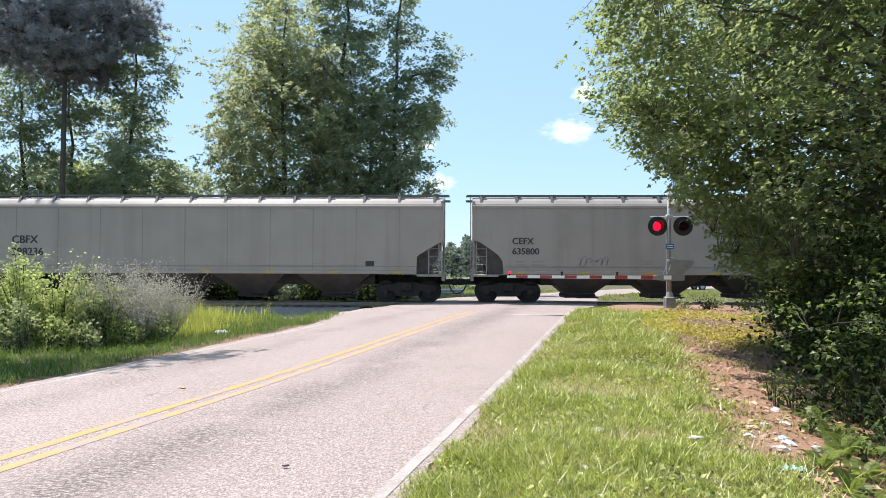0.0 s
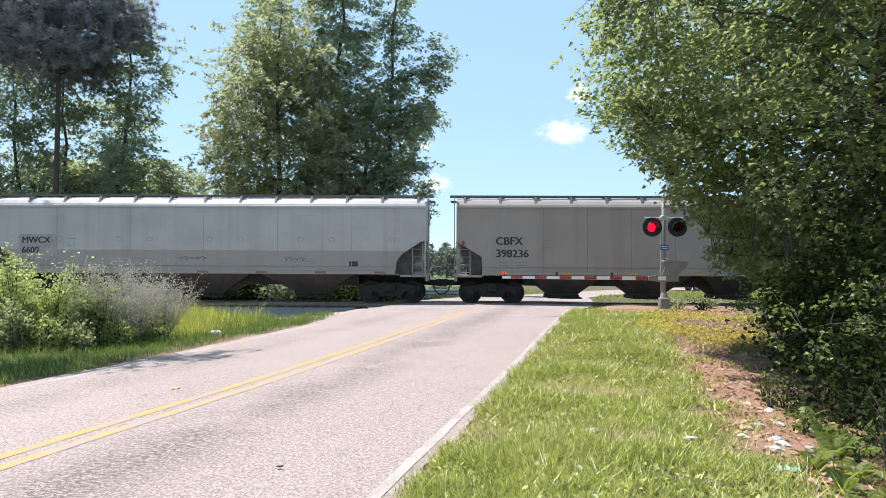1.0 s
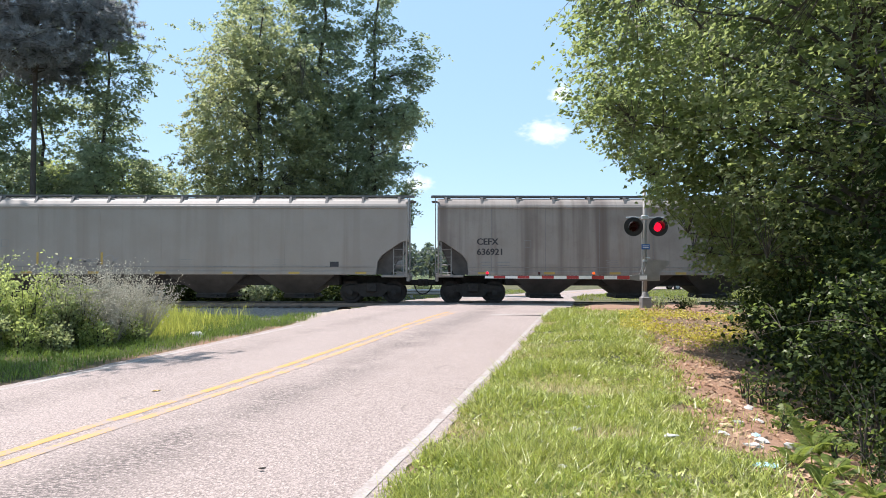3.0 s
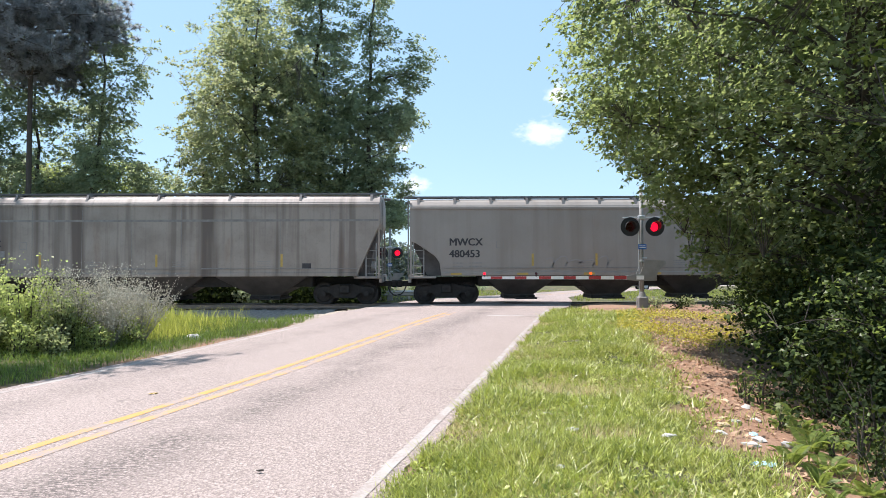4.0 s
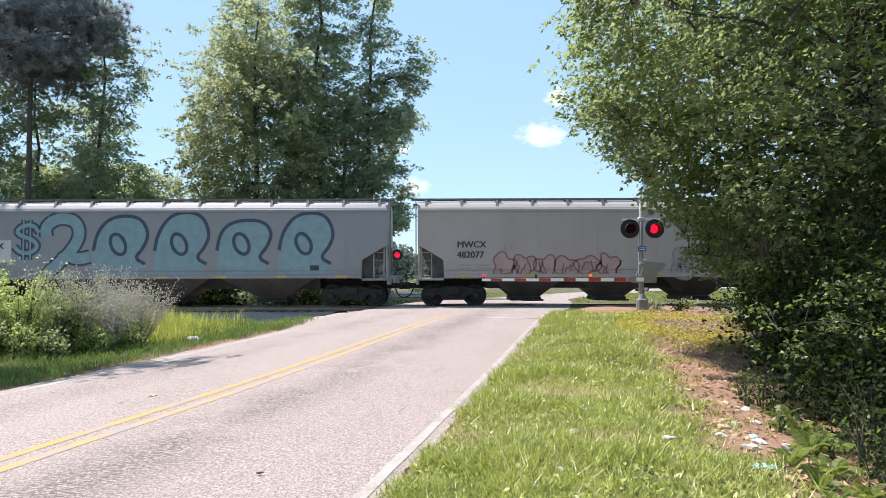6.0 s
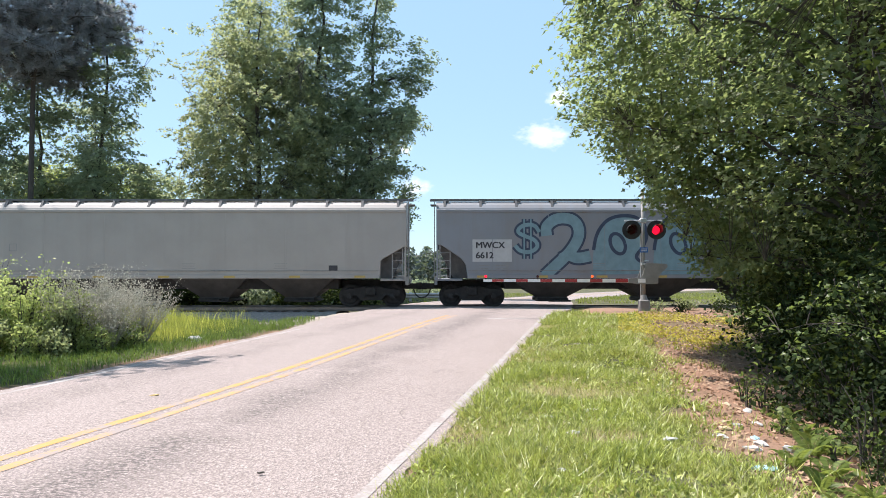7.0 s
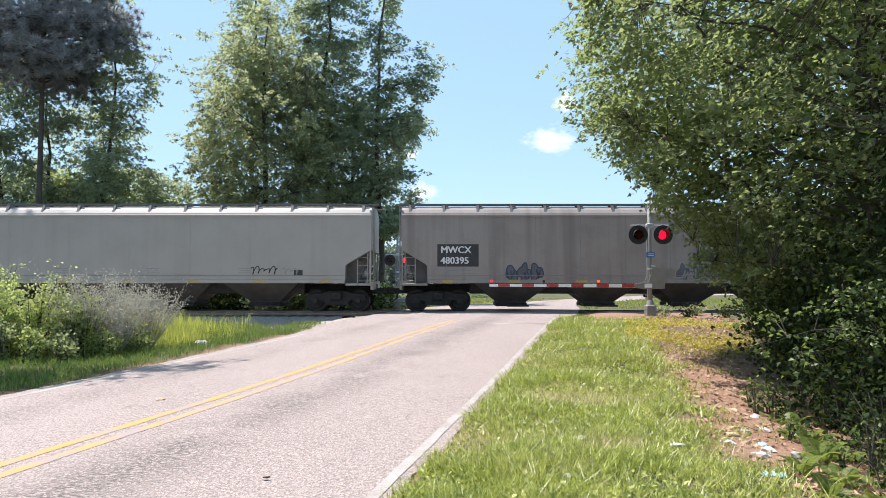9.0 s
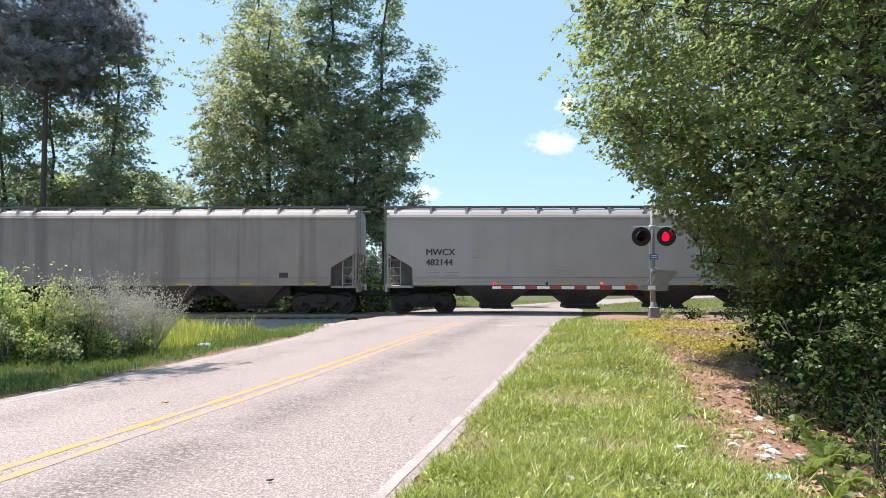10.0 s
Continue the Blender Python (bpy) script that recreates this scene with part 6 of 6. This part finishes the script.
        # three in four take the leaf colour with shade in it
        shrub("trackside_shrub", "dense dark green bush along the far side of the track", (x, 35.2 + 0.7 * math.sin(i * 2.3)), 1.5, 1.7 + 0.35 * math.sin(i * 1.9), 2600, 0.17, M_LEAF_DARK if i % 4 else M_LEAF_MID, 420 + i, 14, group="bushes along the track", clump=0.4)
    # far edge of the woods, one ragged mass of crowns
    rng = np.random.default_rng(55)
    pts = []
    for k in range(560):
        x = rng.uniform(-75, 95)
        y = 150 + 18 * rng.random() + 0.0006 * x * x
        h = rng.uniform(6.0, 9.6) + 1.0 * math.sin(x * 0.31)
        m = 120
        a, u = rng.uniform(0, 6.283, m), rng.uniform(0, 1, m)
        r = 2.3 * np.sqrt(np.clip(1.05 - u, 0, 1)) * rng.uniform(0.5, 1.1, m)
        pts.append(np.stack([x + r * np.cos(a), y + r * np.sin(a), -0.3 + u * h], -1))
    pts = np.concatenate(pts)
    v, f = leaf_cloud(pts, 0.75, rng, 0.4)
    tagged(new("distant_woods", data_mesh("distant_woods", v, f, M_FAR_WOOD)), "hazy distant line of woods", "woods", kind="stuff")


def build_pine():
    """A tall pine beyond the track, its crown high up."""
    rng = np.random.default_rng(77)
    at = (-22.8, 38.0)
    z0 = float(ground_z(*at)) - 0.05
    t = thing("pine_tree", "tall dark pine with a heavy high crown beyond the track", "tree", pose(*at, z0))
    v, f = tube([[((0, 0, 0), 0.17), ((0.05, 0, 6), 0.15), ((0.0, 0.1, 13), 0.12), ((0.05, 0, 21), 0.03)]], 12)
    part("trunk", data_mesh("trunk", v, f, M_BARK, True), M_BARK, t, "scaly pine trunk")
    paths, tips = [], []
    for i in range(66):
        z = rng.uniform(12.6, 19.5)
        az = i * 2.399 + rng.uniform(-0.4, 0.4)
        R = rng.uniform(3.2, 6.0) * float(np.interp(z, [12.6, 14.5, 16, 19.5], [0.72, 0.9, 1.0, 0.8])) * (1.25 if math.cos(az) < 0 else 1.0)
        root = np.array([0, 0, z])
        end = np.array([math.cos(az) * R, math.sin(az) * R, z + rng.uniform(-0.1, 0.9)])
        pts = [root + (end - root) * s + np.array([0, 0, 0.3 * math.sin(math.pi * s)]) for s in (0, 0.35, 0.7, 1)]
        paths.append([(p, q) for p, q in zip(pts, (0.06, 0.045, 0.025, 0.008))])
        for k in range(58):
            s = rng.uniform(0.35, 1.02)
            a = root + (end - root) * s + np.array([0, 0, 0.3 * math.sin(math.pi * s)])
            b = a + np.clip(rng.normal(size=3), -1.6, 1.6) * np.array([0.75, 0.75, 0.42])
            paths.append([(a, 0.012), (b, 0.005)])
            tips.append(b)
    v, f = tube(paths, 4)
    part("branching", data_mesh("branching", v, f, M_BARK), M_BARK, t, "bare boughs and twigs")
    tips = np.array(tips)
    n = len(tips) * 44
    c = np.repeat(tips, 44, 0)
    d = rng.normal(size=(n, 3)) + np.array([0, 0, 0.25])
    d /= np.linalg.norm(d, axis=1)[:, None]
    s = np.cross(d, rng.normal(size=(n, 3)))
    s *= 0.022 / (np.linalg.norm(s, axis=1)[:, None] + 1e-9)
    tip = c + d * rng.uniform(0.2, 0.42, (n, 1))
    v = np.stack([c - s, c + s, tip], 1).reshape(-1, 3)
    part("needle_mass", data_mesh("needle_mass", v, np.arange(n * 3).reshape(n, 3), M_NEEDLE), M_NEEDLE, t, "needle tufts with haze in their grey")


# ---- small things ----
def crumple(name, label, at, size, material, seed, category="litter"):
    rng = np.random.default_rng(seed)
    bm = bmesh.new()
    bmesh.ops.create_icosphere(bm, subdivisions=2, radius=1)
    off = Vector(rng.uniform(0, 20, 3))
    for v in bm.verts:
        q = 1 + 0.55 * noise.noise(v.co * 1.7 + off) + 0.25 * noise.noise(v.co * 4 + off)
        v.co = Vector((v.co.x * size[0], v.co.y * size[1], max(-0.35, v.co.z) * size[2])) * q
    ob = part(name, bm, material, m=pose(at[0], at[1], float(ground_z(*at)) + size[2] * 0.25 + 0.035 * (road_right(at[1]) < at[0] < bank_edge(at[1])), 0, 0, rng.uniform(0, 360)))
    return tagged(ob, label, category, "litter on the verge")


def build_litter():
    for i, (x, y, sx, sy, sz, mt) in enumerate((
            (1.12, 7.05, 0.07, 0.05, 0.05, M_LITTER), (1.60, 7.25, 0.09, 0.06, 0.05, M_LITTER), (1.19, 6.11, 0.07, 0.05, 0.05, M_LITTER), (1.99, 5.94, 0.08, 0.05, 0.03, M_LITTER),
            (0.89, 4.99, 0.05, 0.04, 0.03, M_LITTER), (0.54, 7.46, 0.08, 0.03, 0.03, M_LITTER_BLUE), (0.22, 7.16, 0.10, 0.05, 0.03, M_LITTER_TAN),
            (2.46, 5.20, 0.13, 0.07, 0.05, M_LITTER_BLUE), (3.28, 7.85, 0.10, 0.07, 0.06, M_LITTER_TAN), (3.46, 7.69, 0.09, 0.06, 0.07, M_LITTER),
            (2.51, 6.14, 0.09, 0.06, 0.05, M_LITTER), (2.62, 5.76, 0.10, 0.06, 0.05, M_LITTER), (2.78, 5.95, 0.10, 0.06, 0.06, M_LITTER), (2.97, 5.80, 0.08, 0.06, 0.09, M_LITTER),
            (2.7, 6.5, 0.09, 0.07, 0.05, M_LITTER_TAN), (2.9, 6.7, 0.08, 0.05, 0.04, M_LITTER), (3.1, 8.6, 0.1, 0.07, 0.04, M_LITTER_TAN), (2.85, 6.2, 0.07, 0.05, 0.04, M_LITTER_BLUE), (3.2, 6.9, 0.09, 0.06, 0.05, M_LITTER))):
        sx, sy, sz = 0.8 * sx, 0.8 * sy, 0.45 * sz
        crumple("litter_scrap", "crumpled %s scrap on the ground" % ("white plastic" if mt is M_LITTER else "pale blue plastic" if mt is M_LITTER_BLUE else "tan cardboard"), (x, y), (sx, sy, sz), mt, 500 + i)
    x, y = -1.32, 5.12
    ob = crumple("wood_chip", "small brown wood chip lying on the asphalt", (x, y), (0.028, 0.012, 0.010), M_BARK, 540, "debris")
    ob.matrix_basis = pose(x, y, float(road_z(y)) + 0.035, 0, 0, 20)
    ob = crumple("fallen_leaf", "small yellow leaf lying on the asphalt", (-3.47, 8.4), (0.05, 0.03, 0.008), M_YELLOW_TAPE, 542, "leaf")
    ob.matrix_basis = pose(-3.47, 8.4, float(road_z(8.4)) + 0.035, 0, 0, 30)
    ob = crumple("pale_rock", "pale rock lying in the verge grass", (-5.2, 14.6), (0.16, 0.12, 0.1), M_CONCRETE, 541, "rock")
    # bare clods and stones on the bank
    rng = np.random.default_rng(61)
    xy = scatter(rng, 12000, 2, 9, 4, 22, lambda x, y: (x > bank_edge(y) + 0.05) & (x < thicket_edge(y) + 0.4))
    V, F = [], []
    for x, y in xy[:700]:
        r = rng.uniform(0.012, 0.045)
        z = float(ground_z(x, y))
        o = len(V)
        V += [(x + r * a * rng.uniform(0.6, 1.3), y + r * b * rng.uniform(0.6, 1.3), z + r * c * 0.7) for a, b, c in ((1, 0, 0), (-1, 0, 0), (0, 1, 0), (0, -1, 0), (0, 0, 1), (0, 0, -1))]
        F += [(o, o + 2, o + 4), (o + 2, o + 1, o + 4), (o + 1, o + 3, o + 4), (o + 3, o, o + 4)]
    tagged(new("soil_clods", data_mesh("soil_clods", V, F, M_CLOD)), "loose reddish clods on the bare bank", "soil", kind="stuff")
    pts = np.column_stack([xy[700:], ground_z(xy[700:, 0], xy[700:, 1]) + 0.015])
    bits = scatter(rng, 26000, 2, 9, 3.6, 22, lambda x, y: (x > bank_edge(y) - 0.25) & (x < thicket_edge(y) + 0.5))
    blades("dead_straw", "dry brown straw strewn over the bank", bits, 0.022, 0.007, M_DEAD_LEAF, 62, 4.5, "leaf litter", thin=True)
    v, f = leaf_cloud(pts, 0.06, rng, 0.75)
    tagged(new("fallen_leaves", data_mesh("fallen_leaves", v, f, M_DEAD_LEAF)), "dry fallen leaves on the bank", "leaf litter", kind="stuff")


M_DEAD_LEAF = foliage("dead_brown_leaves", (0.09, 0.06, 0.042), (0.42, 0.28, 0.18), 0.15, 0.7, (0.2, 0.12, 0.06))
M_CLOD = plain("dry_red_soil", (0.36, 0.21, 0.13), 0.95, 0, 0.35, 7, 0.5)


def build_guardrail():
    g = thing("guardrail", "galvanised roadside guardrail beyond the railway", "guardrail")
    x0, x1, y = -3.4, 0.0, 38.0
    n = 16
    prof = [(0.0, 0.0), (0.05, 0.05), (0.05, 0.10), (0.0, 0.15), (0.05, 0.20), (0.05, 0.25), (0.0, 0.31)]
    v = [(x, y - a, 0.18 + b) for x in np.linspace(x0, x1, n) for a, b in prof] + [(x, y - a + 0.012, 0.18 + b) for x in np.linspace(x0, x1, n) for a, b in prof]
    k, half = len(prof), n * len(prof)
    f = [(o + i * k + j, o + (i + 1) * k + j, o + (i + 1) * k + j + 1, o + i * k + j + 1) for o in (0, half) for i in range(n - 1) for j in range(k - 1)]
    part("beam", data_mesh("beam", v, f, M_GALV), M_GALV, g, "corrugated steel beam")
    for x in (-3.2, -1.6, 0.0):
        part("post", one_box((0.14, 0.16, 0.9), (x, y + 0.12, 0.06), 0.01), M_GALV, g)


def build_trackside():
    """A signal cabinet and a parked car on the far side of the track."""
    c = thing("signal_cabinet", "light grey metal signal cabinet beside the track", "cabinet", pose(-14.5, 33.6, -0.42))
    part("body", one_box((1.7, 0.9, 0.86), (0, 0, 0.45), 0.02), M_GALV, c)
    part("lid", one_box((1.8, 1.0, 0.06), (0, 0, 0.91), 0.02), M_GALV, c)
    for x in (-0.42, 0.42):
        d = part("door", one_box((0.8, 0.02, 0.74), (x, -0.46, 0.45), 0.006), M_GALV, c)
        part("handle", one_box((0.03, 0.03, 0.14), (x * 0.2, -0.48, 0.48), 0.006), M_BLACK, d)
    z = float(ground_z(20.5, 64.0))
    v = thing("parked_car", "dark parked car far beyond the crossing", "car", pose(20.5, 64.0, z, 0, 0, 8))
    part("body", outline_solid([(-2.2, 0.35), (-2.25, 0.75), (-1.9, 0.92), (-1.2, 0.96), (-0.75, 1.38), (0.75, 1.40), (1.35, 0.98), (2.15, 0.85), (2.2, 0.35)], -0.85, 0.85), M_CAR, v, "dark car body")
    for x in (-0.3, 0.45):
        part("window", one_box((0.62, 1.72, 0.30), (x, 0, 1.16), 0.04), M_BLACK, v, "dark side window")
    for x in (-1.4, 1.4):
        for y in (-0.78, 0.78):
            w = part("wheel", one_rod((x, y - 0.1, 0.32), (x, y + 0.1, 0.32), 0.32, None, 20), M_BLACK, v)
            part("rim", one_rod((x, y - 0.11, 0.32), (x, y + 0.11, 0.32), 0.19, None, 16), M_GALV, w)


M_CAR = plain("dark_car_paint", (0.05, 0.055, 0.065), 0.3, 0.2, 0.1)


def build_clouds():
    mt, b = blank("cumulus")
    mt.node_tree.nodes.remove(b)
    em = node(mt, "ShaderNodeEmission", Strength=0.75)
    em.inputs[0].default_value = (0.95, 0.96, 1.0, 1)
    tp = mt.node_tree.nodes.new("ShaderNodeBsdfTransparent")
    ms = mt.node_tree.nodes.new("ShaderNodeMixShader")
    tc = mt.node_tree.nodes.new("ShaderNodeTexCoord")
    ln = mt.node_tree.nodes.new("ShaderNodeVectorMath")
    ln.operation = "LENGTH"
    link(mt, tc.outputs["Object"], ln.inputs[0])
    nz = node(mt, "ShaderNodeTexNoise", Scale=1.9, Detail=7.0, Roughness=0.6)
    oi = mt.node_tree.nodes.new("ShaderNodeObjectInfo")
    ad = mt.node_tree.nodes.new("ShaderNodeVectorMath")
    link(mt, tc.outputs["Object"], ad.inputs[0])
    link(mt, oi.outputs["Location"], ad.inputs[1])
    link(mt, ad.outputs[0], nz.inputs["Vector"])
    m1 = mt.node_tree.nodes.new("ShaderNodeMath")
    m1.operation = "SUBTRACT"
    m2 = mt.node_tree.nodes.new("ShaderNodeMath")
    m2.operation, m2.inputs[1].default_value = "MULTIPLY", 1.6
    link(mt, nz.outputs["Fac"], m2.inputs[0])
    link(mt, m2.outputs[0], m1.inputs[0])
    link(mt, ln.outputs["Value"], m1.inputs[1])
    link(mt, ramp(mt, m1.outputs[0], ((0.02, (0,)), (0.55, (0.6,)))), ms.inputs[0])
    link(mt, tp.outputs[0], ms.inputs[1])
    link(mt, em.outputs[0], ms.inputs[2])
    link(mt, ms.outputs[0], mt.node_tree.nodes["Material Output"].inputs[0])
    for px, pz, rx, rz in ((0.155, 0.205, 0.050, 0.030), (0.178, 0.262, 0.026, 0.022), (-0.035, 0.128, 0.032, 0.022), (-0.05, 0.185, 0.014, 0.012)):
        d = 2600.0
        me = data_mesh("cloud", [(-1, 0, -1), (1, 0, -1), (1, 0, 1), (-1, 0, 1)], [(0, 1, 2, 3)], mt)
        ob = tagged(new("cloud", me), "small white fair-weather cloud", "cloud", kind="structure")
        ob.matrix_basis = pose(px * d, d, 1.5 + pz * d) @ Matrix.Diagonal((rx * d, 1, rz * d, 1))
        ob.visible_shadow = False


build_grass()
build_left_plants()
build_right_plants()
build_far_trees()
build_pine()
build_guardrail()
build_trackside()
build_litter()
build_clouds()


# ---- what moves ----
def motions():
    for car, x in CARS:
        walk(car, [(0.5 * k, pose(x + SPEED * 0.5 * k, TRACK_Y, RAIL_Z)) for k in range(21)])
    step = 360 * SPEED / FPS / (2 * math.pi * 0.457)
    for ws, x in WHEELSETS:
        walk(ws, [(k / FPS, pose(x, 0, 0.457, 0, step * k, 0)) for k in range(301)])
    for lamp, spot, lit in FLASHERS:
        turn, rows = (0 if lit else 180), []
        rows.append((0.0, pose(*spot, 0, 0, turn)))
        for s in SWITCH:
            rows.append((s - 0.033, pose(*spot, 0, 0, turn)))
            rows.append((s, pose(*spot, 0, 0, turn + 60)))
            rows.append((s + 0.033, pose(*spot, 0, 0, turn + 120)))
            turn += 180
            rows.append((s + 0.067, pose(*spot, 0, 0, turn)))
        rows = [r for r in rows if r[0] <= 10.0] + [(10.0, pose(*spot, 0, 0, turn))]
        walk(lamp, rows)


motions()
